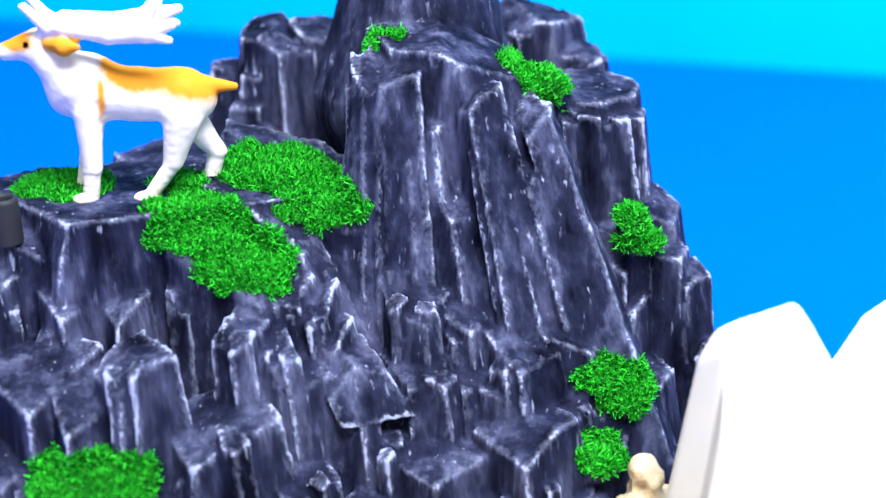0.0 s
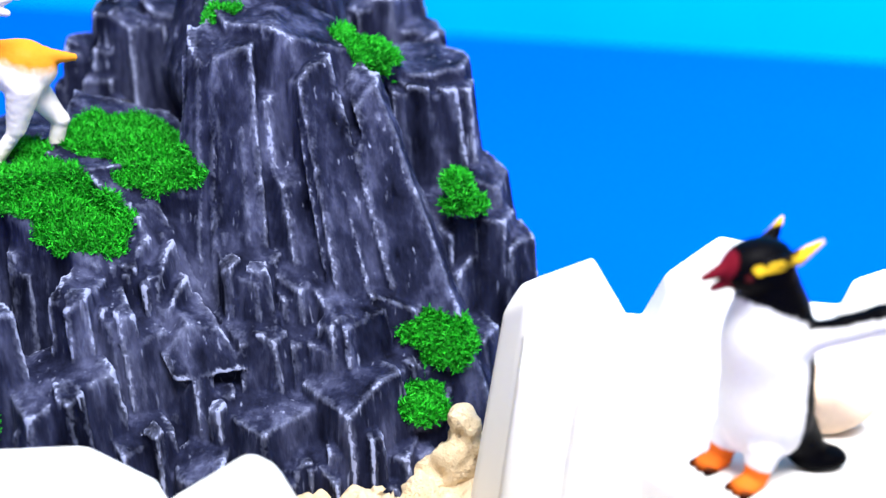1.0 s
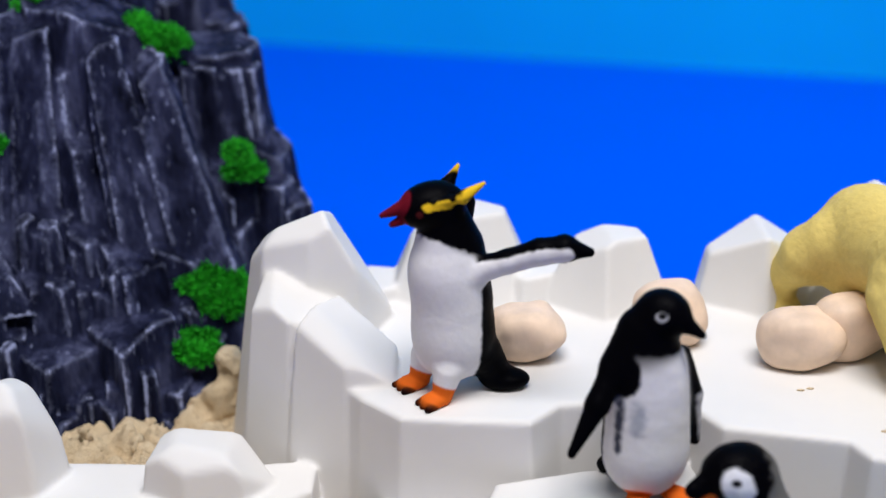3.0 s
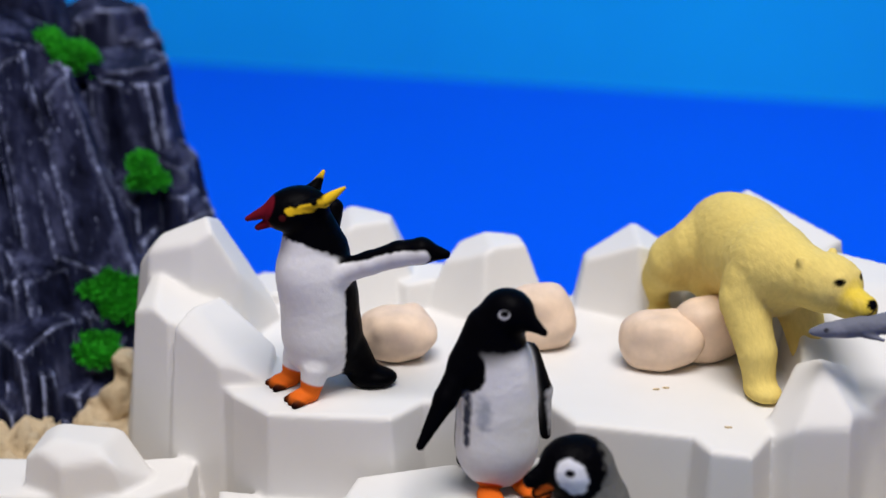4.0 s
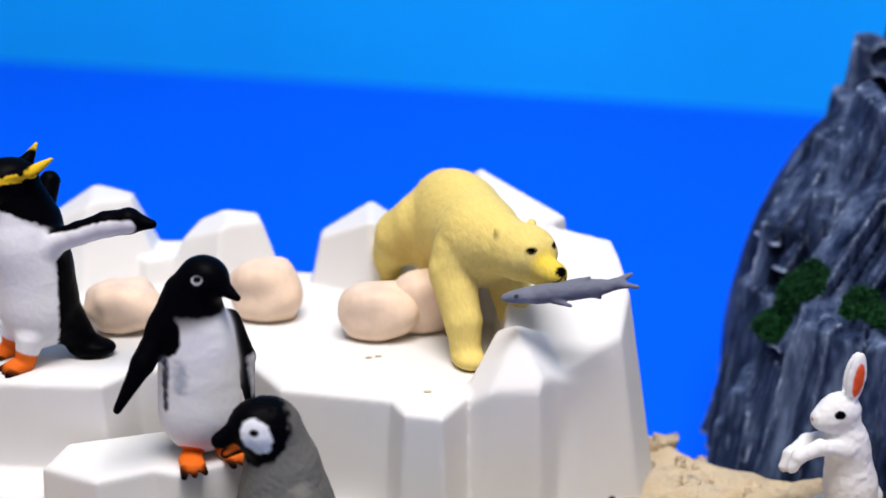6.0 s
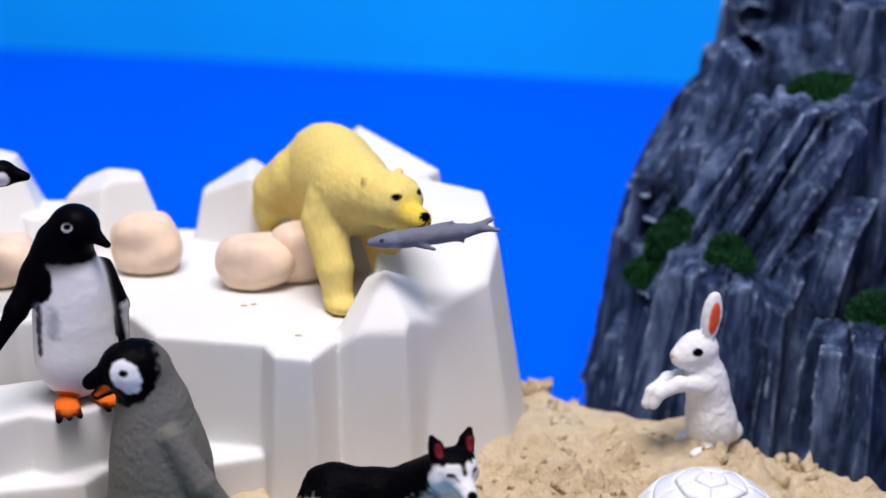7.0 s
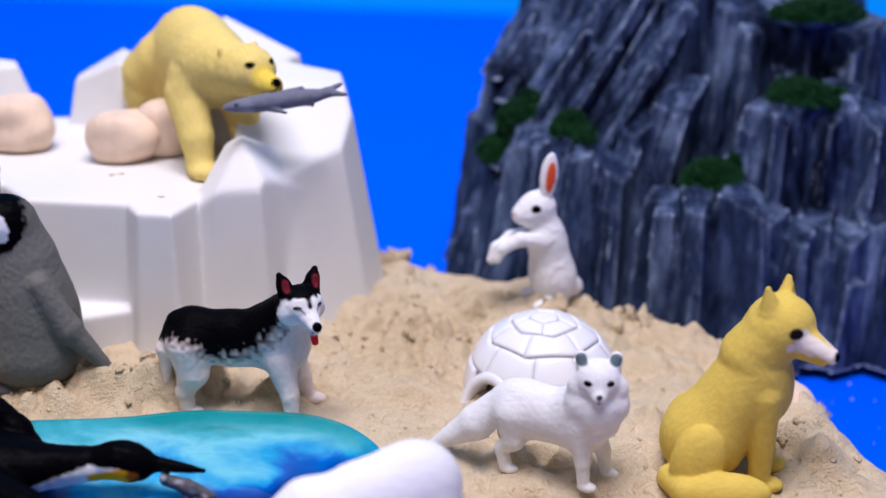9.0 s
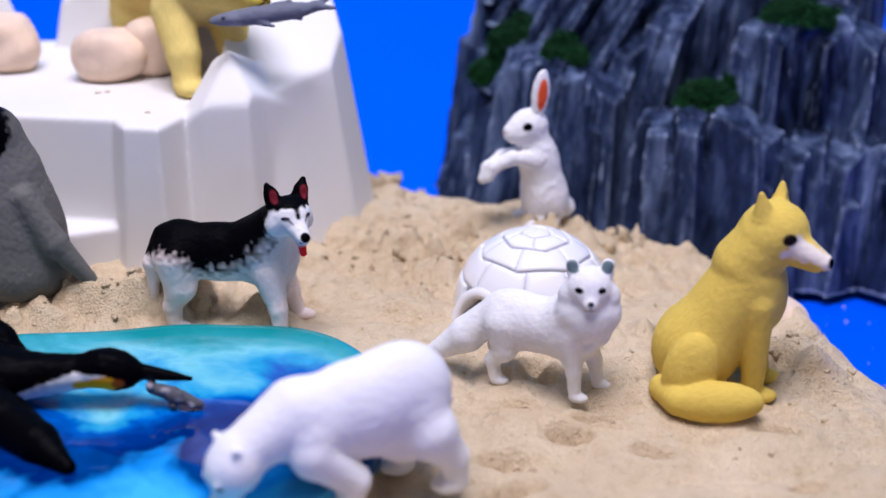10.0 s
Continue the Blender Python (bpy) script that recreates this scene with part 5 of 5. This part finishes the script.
def yellow_fox():
    gold = (0.70, 0.51, 0.10)
    c = Clay((-30, -30, -1), (40, 20, 80), 0.5)
    c.ball((-8, 0, 15), (13, 12, 14), gold).limb((-6, 0, 17), (7, 0, 40), 12.6, 11, gold, 5).ball((9, 0, 33), (10.6, 9.4, 13), gold, 4)
    a = radians(-38)

    def head(x, y, z):
        return 13 + math.cos(a) * x - math.sin(a) * y, math.sin(a) * x + math.cos(a) * y, 54.5 + z
    # ruff over the shoulders, then the head
    c.limb((6, 0, 44), (11, -1, 52), 10.4, 9.4, gold, 0.7).ball(head(1, 0, 1), (10.6, 9.8, 9.6), gold, 2.5, (0, 0, -38)).ball(head(1, -6, -5.5), (7.5, 4.2, 6), gold, 2).ball(head(1, 6, -5.5), (7.5, 4.2, 6), gold, 2)
    c.limb(head(8, 0, -2.0), head(18.2, 0, -5.0), 5.3, 2.6, gold, 1.4).limb(head(8, 0, -5.8), head(15.5, 0, -7.4), 3.0, 1.6, gold, 1)
    for s in (1, -1):
        c.limb(head(-0.5, 5.2 * s, 7.0), head(-1.2, 6.6 * s, 13.8), 3.7, 1.0, gold, 1.2)
        c.limb((9.5, 7.0 * s, 33), (12 + 2 * s, 6.4 * s, 5), 5.2, 3.5, gold, 1.6).ball((15 + 2 * s, 6.4 * s, 2.2), (5, 3.6, 2.4), gold, 1.2)
        c.ball((-10.5, 12 * s, 12.5), (8.6, 6.0, 13.2), gold, 0.2, (0, 8, 0)).ball((0, 12 * s, 2.5), (8, 3.6, 2.8), gold, 1.2)
    c.limb((-18, -8, 5), (-14, -17, 5.4), 4.4, 5.0, gold, 0.8).ball((-3.5, -19, 6), (15, 6.2, 6.6), gold, 0.4, (0, -4, -6))
    c.carve(ellipsoid(head(2.4, 6.8, 10.4), (1.7, 2.4, 3.4), (0, 0, -38)), 0.5)
    for s in (1, -1):
        c.paint(limb(head(11.5, 5.0 * s, 0.6), head(22, 1.4 * s, -4.8), 3.0, 2.6), (0.78, 0.70, 0.62), 1.0, 1.0)
        c.paint(limb(head(8.5, 7.0 * s, -3.0), head(13, 4 * s, -4.0), 1.6, 2.0), (0.78, 0.70, 0.62), 1.0, 1.0)
        c.paint(ellipsoid(head(8.8, 5.8 * s, 1.6), (2.3, 2.4, 1.9)), (0.012, 0.008, 0.008), 0.5)
    c.paint(ellipsoid(head(20.8, 0, -4.6), (1.8, 2.0, 1.8)), BLACK, 0.4)
    return c.mesh("yellow_fox", 0.16, 1.1)


place("fox_figurine", yellow_fox(), FURRY, (0.1995, 0.2930, 0.0270), -9, "golden yellow fox toy sitting with a pale muzzle", "toy fox", size=0.92)


def bear(colour, muzzle, at, nod, turn, steps, rump, shoulder, skull=1.0):
    """A walking bear. at: the middle of its head; nod and turn: how its head points; steps: side, fore paw and hind paw; rump: its middle and radii."""
    c = Clay((-54, -24, -1), (62, 26, 66), 0.7)
    c.ball((-3, (rump[0][1] + shoulder[1]) / 2, 33.5), (26, 14, 17.5), colour).ball(*rump, colour, 4).ball((rump[0][0] - 1, rump[0][1] * 0.5, 23), (13, 12, 12), colour, 4).ball(shoulder, (15, 13.5, 15), colour, 4)
    m = Euler((0, radians(nod), radians(turn))).to_matrix()

    def head(x, y, z):
        return tuple(Vector(at) + m @ (Vector((x, y, z)) * skull))
    c.limb((20, 0, 37), head(-4, 0, 0), 11.6, 8.4, colour, 4).ball(head(0, 0, 0.3), (9.6 * skull, 8.8 * skull, 8.2 * skull), colour, 2.5, (0, nod, turn)).limb(head(5, 0, -1.8), head(13.0, 0, -3.2), 4.6 * skull, 3.5 * skull, colour, 1.6).limb(head(5, 0, -5), head(10.5, 0, -6.4), 3.0 * skull, 2.0 * skull, colour, 1)
    for s in (1, -1):
        c.limb(head(-4, 5.4 * s, 5.2), head(-4.6, 6.2 * s, 7.0), 1.9, 1.3, colour, 0.8).ball(head(6.2, 3.4 * s, 4.0), (2.2, 1.9, 1.5), colour, 0.6)
    for s, fore, hind in steps:
        c.ball((17, 8.4 * s, 28), (8.8, 6.8, 12), colour, 1.0).limb((18, 9 * s, 26), (fore - 3, 9.6 * s, 13), 7.6, 5.8, colour, 1.2).limb((fore - 3, 9.6 * s, 13), (fore, 10 * s, 4), 5.6, 4.8, colour, 1.5).ball((fore + 2.5, 10 * s, 2.8), (6.4, 5, 3.2), colour, 1.5)
        c.limb((rump[0][0] - 4, 5 * s, 30), (-24, 8.4 * s, 24), 10, 9.4, colour, 3.5).limb((-24, 8.4 * s, 24), (hind + 1, 9.4 * s, 13), 9.4, 5.8, colour, 2.0).limb((hind + 1, 9.4 * s, 13), (hind, 9.4 * s, 4), 5.4, 4.8, colour, 1.5).ball((hind + 2.5, 9.4 * s, 2.8), (6.4, 5, 3.2), colour, 1.5)
    c.ball((rump[0][0] - rump[1][0] + 0.6, rump[0][1], 30), 2.2, colour, 2)
    c.paint(limb(head(7, 0, -1), head(17, 0, -3), 4.6, 4), muzzle, 2.5, 1.5)
    c.paint(ellipsoid(head(16.4, 0, -1.4), (1.9, 2.4, 1.7), (0, nod, turn)), BLACK, 0.4).paint(limb(head(17, 0, -3), head(14.4, 3, -5.2), 0.4, 0.4), (0.05, 0.03, 0.02), 0.3).paint(limb(head(17, 0, -3), head(14.4, -3, -5.2), 0.4, 0.4), (0.05, 0.03, 0.02), 0.3)
    for s in (1, -1):
        c.paint(ellipsoid(head(7.4, 3.9 * s, 3.4), (1.7, 1.8, 1.1), (0, nod, turn)), BLACK, 0.4)
    return c.mesh("bear", 0.3, 1.4)


place("bear_figurine", bear((0.78, 0.61, 0.19), (0.78, 0.58, 0.07), (39.5, 5.5, 37.2), -4, 12, ((-1, 31, -37), (1, 29, -24)), ((-14, 5, 31.5), (17, 13, 15.2)), (15, 1, 34), 1.06), FURRY, (0.0440, 0.4440, 0.0880), -68, "yellow polar bear toy holding a fish in its mouth", "toy bear")
place("bear_figurine", bear(WHITE, WHITE, (41.5, 2, 24), 52, 10, ((1, 7, -33), (-1, 14, -22)), ((-17, 0, 37), (18, 14, 17)), (14, 0, 31), 1.12), SMOOTH_FIGURE, (0.0898, 0.2440, 0.0290), 198, "white polar bear toy bending its head to the pond", "toy bear", size=0.75)


def fish():
    skin, dark = (0.16, 0.17, 0.22), (0.03, 0.03, 0.04)
    c = Clay((-24, -7, -6), (25, 7, 8), 0.45)
    c.ball((-4, 0, 0), (17, 3.2, 3.2), skin).ball((8, 0, 0.4), (12, 2.2, 2.2), skin, 3).limb((16, 0, 1), (22, 2.5, 2.6), 1.5, 0.7, skin, 1).limb((16, 0, 1), (23, -2, -0.2), 1.5, 0.7, skin, 1)
    c.limb((2, 0, 2.6), (8, 0, 4), 1.0, 0.5, skin, 1).limb((-4, -2, -2), (1, -4, -3.4), 1.1, 0.6, skin, 1).limb((8, 0, -1.6), (11, -1, -3), 0.9, 0.5, skin, 1)
    for s in (1, -1):
        c.paint(ellipsoid((-16, 2.0 * s, 0.8), 0.8), dark, 0.3)
    c.paint(limb((-21, 0, -0.4), (-12, 0, -0.8), 0.3, 3.2), (0.26, 0.27, 0.33), 1.5)
    c.paint(limb((-13, -3.4, 1.5), (-14, -3.0, -2), 0.35, 0.35), dark, 0.4)
    return c.mesh("fish", 0.3, 1.2)


place("fish_figurine", fish(), SMOOTH_FIGURE, (0.0745, 0.3945, 0.1188), 3, "grey plastic fish held in the bear's mouth", "toy fish", tilt=(0, -5), size=0.92)


def swimming_penguin():
    c = Clay((-76, -46, -6), (34, 26, 34), 0.6)
    grey = (0.10, 0.10, 0.12)
    c.ball((-46, 0, 9), (30, 13, 10), BLACK).limb((-24, 0, 8), (-2, 0, 10.2), 7.0, 4.6, BLACK, 4).ball((4, 0, 10.8), (8.8, 5.4, 5.8), BLACK, 2, (0, 10, 0))
    c.limb((9, 0, 10.6), (25.5, 0, 8.0), 2.7, 0.8, BLACK, 1.2)
    # small fish in the beak
    c.limb((15, -1.5, 6.0), (21, -2, 4.2), 1.6, 2.2, grey, 0.4).limb((21, -2, 4.2), (28, -2.4, 1.6), 2.1, 1.3, grey, 0.6)
    for x, z in ((15, 8.2), (19, 7.0), (23, 5.6), (26, 2.4), (21, 2.4)):
        c.ball((x, -3.0, z - 1.0), 1.2, grey, 0.4)
    # far wing lifted, near wing stretched on the water
    c.limb((-25, 9, 8), (-29, 11, 14), 4.6, 4.4, BLACK, 2).limb((-29, 11, 14), (-34, 12, 20), 4.4, 3.4, BLACK, 1)
    c.limb((-34, -9, 9), (-20, -18, 5), 6, 6.6, BLACK, 2).limb((-20, -18, 5), (-9, -27, 3), 6.4, 5.4, BLACK, 1).limb((-9, -27, 3), (0, -35, 0.5), 5.4, 2.2, BLACK, 1)
    c.paint(limb((-22, -7, 3.0), (-4, -5.6, 7.6), 2.6, 4.4), WHITE, 0.6, 0.6).paint(limb((-4, -5, 9.2), (3, -5, 9.6), 2.0, 1.6), WHITE, 0.5, 0.4)
    c.paint(limb((-3, -5.6, 6.8), (3.8, -5.6, 8.0), 2.9, 2.9), (0.86, 0.36, 0.01), 0.7, 0.8).paint(ellipsoid((6.8, -5, 8.4), (1.8, 2, 1.6)), (0.5, 0.08, 0.01), 0.8)
    c.paint(limb((-19, 5, 2.8), (-5, 4.6, 7.2), 2.2, 4.2), WHITE, 0.8, 1.2).paint(limb((-7, 5.0, 5.4), (4.5, 5.0, 8.2), 2.3, 2.6), (0.86, 0.36, 0.01), 0.7, 0.8)
    for x, z in ((15, 7.4), (19, 6.2), (23, 3.6), (26, 2.0)):
        c.paint(ellipsoid((x, -4.4, z), (1.2, 1.6, 1.0)), (0.34, 0.33, 0.36), 0.8, 1.0)
    return c.mesh("swimming_penguin", 0.4, 1.5)


place("penguin_figurine", swimming_penguin(), SMOOTH_FIGURE, (0.0230, 0.2890, 0.0360), -8, "black king penguin toy swimming with orange neck patch", "toy penguin")


def reindeer():
    tan, pale = (0.62, 0.25, 0.02), (0.78, 0.74, 0.70)
    c = Clay((-42, -20, -1), (46, 20, 84), 0.7)
    c.ball((-2, 0, 42.6), (26, 9, 9.4), pale).ball((13, 0, 44.5), (11, 9, 11.5), pale, 4).ball((-18, 0, 43), (10, 8.8, 9.4), pale, 4)
    c.limb((18, 0, 46), (28, 0, 56), 8.4, 6.2, pale, 4).ball((22, 0, 42), (6, 5, 8), pale, 4).limb((29, 0, 58), (40, 0, 55), 5.4, 3.0, pale, 2)
    c.limb((-26, 0, 47), (-35, 0, 47), 3, 1.4, tan, 2)
    for s in (1, -1):
        c.limb((24, 5 * s, 60), (19, 8 * s, 60), 2.4, 3.2, tan, 1).limb((19, 8 * s, 60), (14.5, 10 * s, 60.5), 3.2, 1.4, tan, 1)
        c.limb((14, 5 * s, 36), (16 - 1.5 * s, 5.4 * s, 18), 5.0, 3.2, pale, 3).limb((16 - 1.5 * s, 5.4 * s, 18), (18 - 2 * s, 5.4 * s, 4), 3.0, 2.8, pale, 1).ball((20 - 2 * s, 5.4 * s, 2.2), (4.6, 3.6, 2.8), pale, 1)
        c.limb((-17, 5 * s, 36), (-20 + 7 * s, 5.6 * s, 20), 6.4, 3.4, pale, 3).limb((-20 + 7 * s, 5.6 * s, 20), (-14.5 + 9.5 * s, 5.6 * s, 4), 3.1, 2.8, pale, 1).ball((-12.5 + 9.5 * s, 5.6 * s, 2.2), (4.6, 3.6, 2.8), pale, 1)
        c.limb((26, 3 * s, 63), (20, 6 * s, 66), 2.4, 2.6, pale, 1).limb((20, 6 * s, 66), (4, 9 * s, 65), 2.8, 3.2, pale, 1).limb((4, 9 * s, 65), (-8, 11 * s, 67), 3.2, 3.6, pale, 1)
        c.limb((-8, 11 * s, 67), (-17, 12 * s, 70), 3.2, 1.6, pale, 1).limb((-6, 11 * s, 67), (-12, 12 * s, 76), 3.0, 1.6, pale, 1).limb((-8, 11 * s, 66), (-16, 12 * s, 65), 2.4, 1.4, pale, 1)
        c.limb((24, 5 * s, 65), (31, 6 * s, 72), 2.4, 1.5, pale, 1)
    c.paint(ellipsoid((-4, 0, 52), (13.5, 14, 8.5)), tan, 3.0, 1.5).paint(ellipsoid((-21, 0, 52), (15, 14, 11.5)), tan, 4.0, 1.5).paint(ellipsoid((33, 0, 59), (9, 6, 4)), tan, 2.0, 1.5)
    c.paint(limb((8, 9, 54), (9, 9, 30), 1.5, 1.1), tan, 1.4).paint(limb((8, -9, 54), (9, -9, 30), 1.5, 1.1), tan, 1.4)
    for s in (1, -1):
        c.paint(ellipsoid((32, 5 * s, 59), 1.2), BLACK, 0.3)
    me = c.mesh("reindeer", 0.3, 1.6)
    for v in me.vertices:
        v.co.z = v.co.z * 0.675 if v.co.z < 0.02 else v.co.z - 0.0065 + 0.085 * (v.co.x + 0.008) * min(1.0, (v.co.z - 0.02) / 0.012)
    return me


place("reindeer_figurine", reindeer(), SMOOTH_FIGURE, (-0.3115, 0.5220, 0.1360), 186, "white reindeer toy with orange back and wide antlers", "toy reindeer", size=0.86)


# ---- stones ----
def stone(c, r, seed, turn=0.0, second=None):
    body = Clay([-max(r) * 1.6] * 3, [max(r) * 1.6] * 3, 0.8)
    body.ball((0, 0, 0), r, (1, 1, 1), 3, (0, 0, turn))
    if second:
        body.ball(*second, (1, 1, 1), 3)
    me = body.mesh("stone", 3.2, 5.0 + seed)
    ob = part("stone", me, PEBBLE)
    ob.matrix_world = pose(*c)
    return tagged(ob, "rounded pale peach stone lying on the iceberg", "stone", "stones on the iceberg")


stone((-0.0640, 0.4400, 0.0962), (13.8, 10, 9.0), 1)
stone((-0.0190, 0.4500, 0.0980), (12.5, 9, 11.2), 2, 10, ((4, 0, -3.5), (9.5, 9, 7.5)))
stone((0.0190, 0.4340, 0.0968), (14.5, 10.5, 9.6), 3, 0)
stone((0.0350, 0.4400, 0.0980), (14, 10, 11), 4, 20)
tagged(stone((0.2250, 0.3350, 0.0265), (21, 10, 11), 5, 8), "rounded pale pink stone half sunk in sand", "stone")


# ---- igloo ----
def igloo(at, radius, yaw):
    base = new("igloo")
    bm = bmesh.new()
    rows, spokes = 12, 40
    ring = []
    for i in range(rows + 1):
        a = math.pi / 2 * i / rows
        rr, zz = (radius * 0.985) * math.cos(a), radius * 0.985 * math.sin(a)
        if i == rows:
            ring.append([bm.verts.new((0, 0, zz))])
        else:
            ring.append([bm.verts.new((rr * math.cos(2 * math.pi * j / spokes), rr * math.sin(2 * math.pi * j / spokes), zz)) for j in range(spokes)])
    for i in range(rows):
        for j in range(spokes):
            k = (j + 1) % spokes
            if i < 3 and abs(j + 0.5 - spokes / 2) < 2.6:
                continue
            if i == rows - 1:
                bm.faces.new((ring[i][j], ring[i][k], ring[i + 1][0]))
            else:
                bm.faces.new((ring[i][j], ring[i][k], ring[i + 1][k], ring[i + 1][j]))
    for f in bm.faces:
        f.smooth = True
    me = bpy.data.meshes.new("dome")
    bm.to_mesh(me)
    bm.free()
    part("dome", me, GROOVE_SHADE, base)
    chance = random.Random(2)
    courses = ((0, 24, 8, 0, 0), (24, 47, 8, 0, 7), (47, 65, 6, 7, 6), (65, 79, 5, 6, 5), (79, 90, 1, 5, 0))
    for i, (lo, hi, count, below, above) in enumerate(courses):
        start = 360 / count * 0.5 * (i % 2) + 11 * i
        joint = [204 + 52 * j for j in range(7)] if i == 0 else [start + 360 / count * (j + chance.uniform(-0.16, 0.16) * (0 < j < count)) for j in range(count + 1)]
        for a0, a1 in zip(joint, joint[1:]):
            part("block", snow_block(radius, a0 + 0.7, a1 - 0.7, lo + 0.7, hi - 0.7, chance, below, above), IGLOO, base)
    # arched doorway
    bm = bmesh.new()
    outer, inner, front, back = radius * 0.44, radius * 0.32, -radius * 1.05, -radius * 0.72
    arch = [(math.cos(math.pi * i / 16), math.sin(math.pi * i / 16)) for i in range(17)]
    loops = [[bm.verts.new((x + 0.34 * q * r * (x < back), s * r, q * r * 1.1)) for s, q in arch] for x, r in ((back, outer), (front, outer), (front - 0.0006, (outer + inner) / 2), (front, inner), (back, inner))]
    for p, q in zip(loops, loops[1:]):
        for i in range(16):
            bm.faces.new((p[i], p[i + 1], q[i + 1], q[i])).smooth = True
    bmesh.ops.recalc_face_normals(bm, faces=bm.faces)
    me = bpy.data.meshes.new("doorway")
    bm.to_mesh(me)
    bm.free()
    part("doorway", me, IGLOO, base, "rounded white entrance arch")
    base.matrix_world = pose(*at, 0, 0, yaw)
    return tagged(base, "glossy white block igloo toy with arched doorway", "toy igloo")


def facet(elevation, turn, sides):
    """Draws a ring of the dome in towards a polygon of that many sides."""
    if not sides:
        return elevation
    step = 2 * math.pi / sides
    return math.pi / 2 - (math.pi / 2 - elevation) * (0.35 + 0.65 * 1.06 * math.cos(step / 2) / math.cos(turn % step - step / 2))


def snow_block(radius, a0, a1, lo, hi, chance, below=0, above=0):
    """One bevelled block of the dome, between the polygons of the courses below and above."""
    verts, faces, n = [], [], 8 if a1 - a0 < 300 else 40
    lift = radius * (1.012 + chance.uniform(-0.006, 0.006))
    for layer, (r, shrink) in enumerate(((radius * 0.955, 0.0), (lift - radius * 0.014, 0.0), (lift, 1.3))):
        for i in range(n + 1):
            for j in range(n + 1):
                a = radians(a0 + shrink / max(0.3, math.cos(radians(lo))) + (a1 - a0 - 2 * shrink / max(0.3, math.cos(radians(lo)))) * i / n)
                e0, e1 = facet(radians(lo + shrink), a, below), facet(radians(hi - shrink), a, above)
                e = e0 + (e1 - e0) * j / n
                verts.append((r * math.cos(e) * math.cos(a), r * math.cos(e) * math.sin(a), r * math.sin(e)))
    m = (n + 1) ** 2
    idx = lambda layer, i, j: layer * m + i * (n + 1) + j
    for i in range(n):
        for j in range(n):
            faces.append((idx(2, i, j), idx(2, i + 1, j), idx(2, i + 1, j + 1), idx(2, i, j + 1)))
    loop = [(i, 0) for i in range(n)] + [(n, j) for j in range(n)] + [(i, n) for i in range(n, 0, -1)] + [(0, j) for j in range(n, 0, -1)]
    for layer in (0, 1):
        for p, q in zip(loop, loop[1:] + loop[:1]):
            faces.append((idx(layer, *p), idx(layer, *q), idx(layer + 1, *q), idx(layer + 1, *p)))
    return quad_mesh("block", verts, faces)


igloo((0.1560, 0.3515, 0.0308), 0.0256, 36)
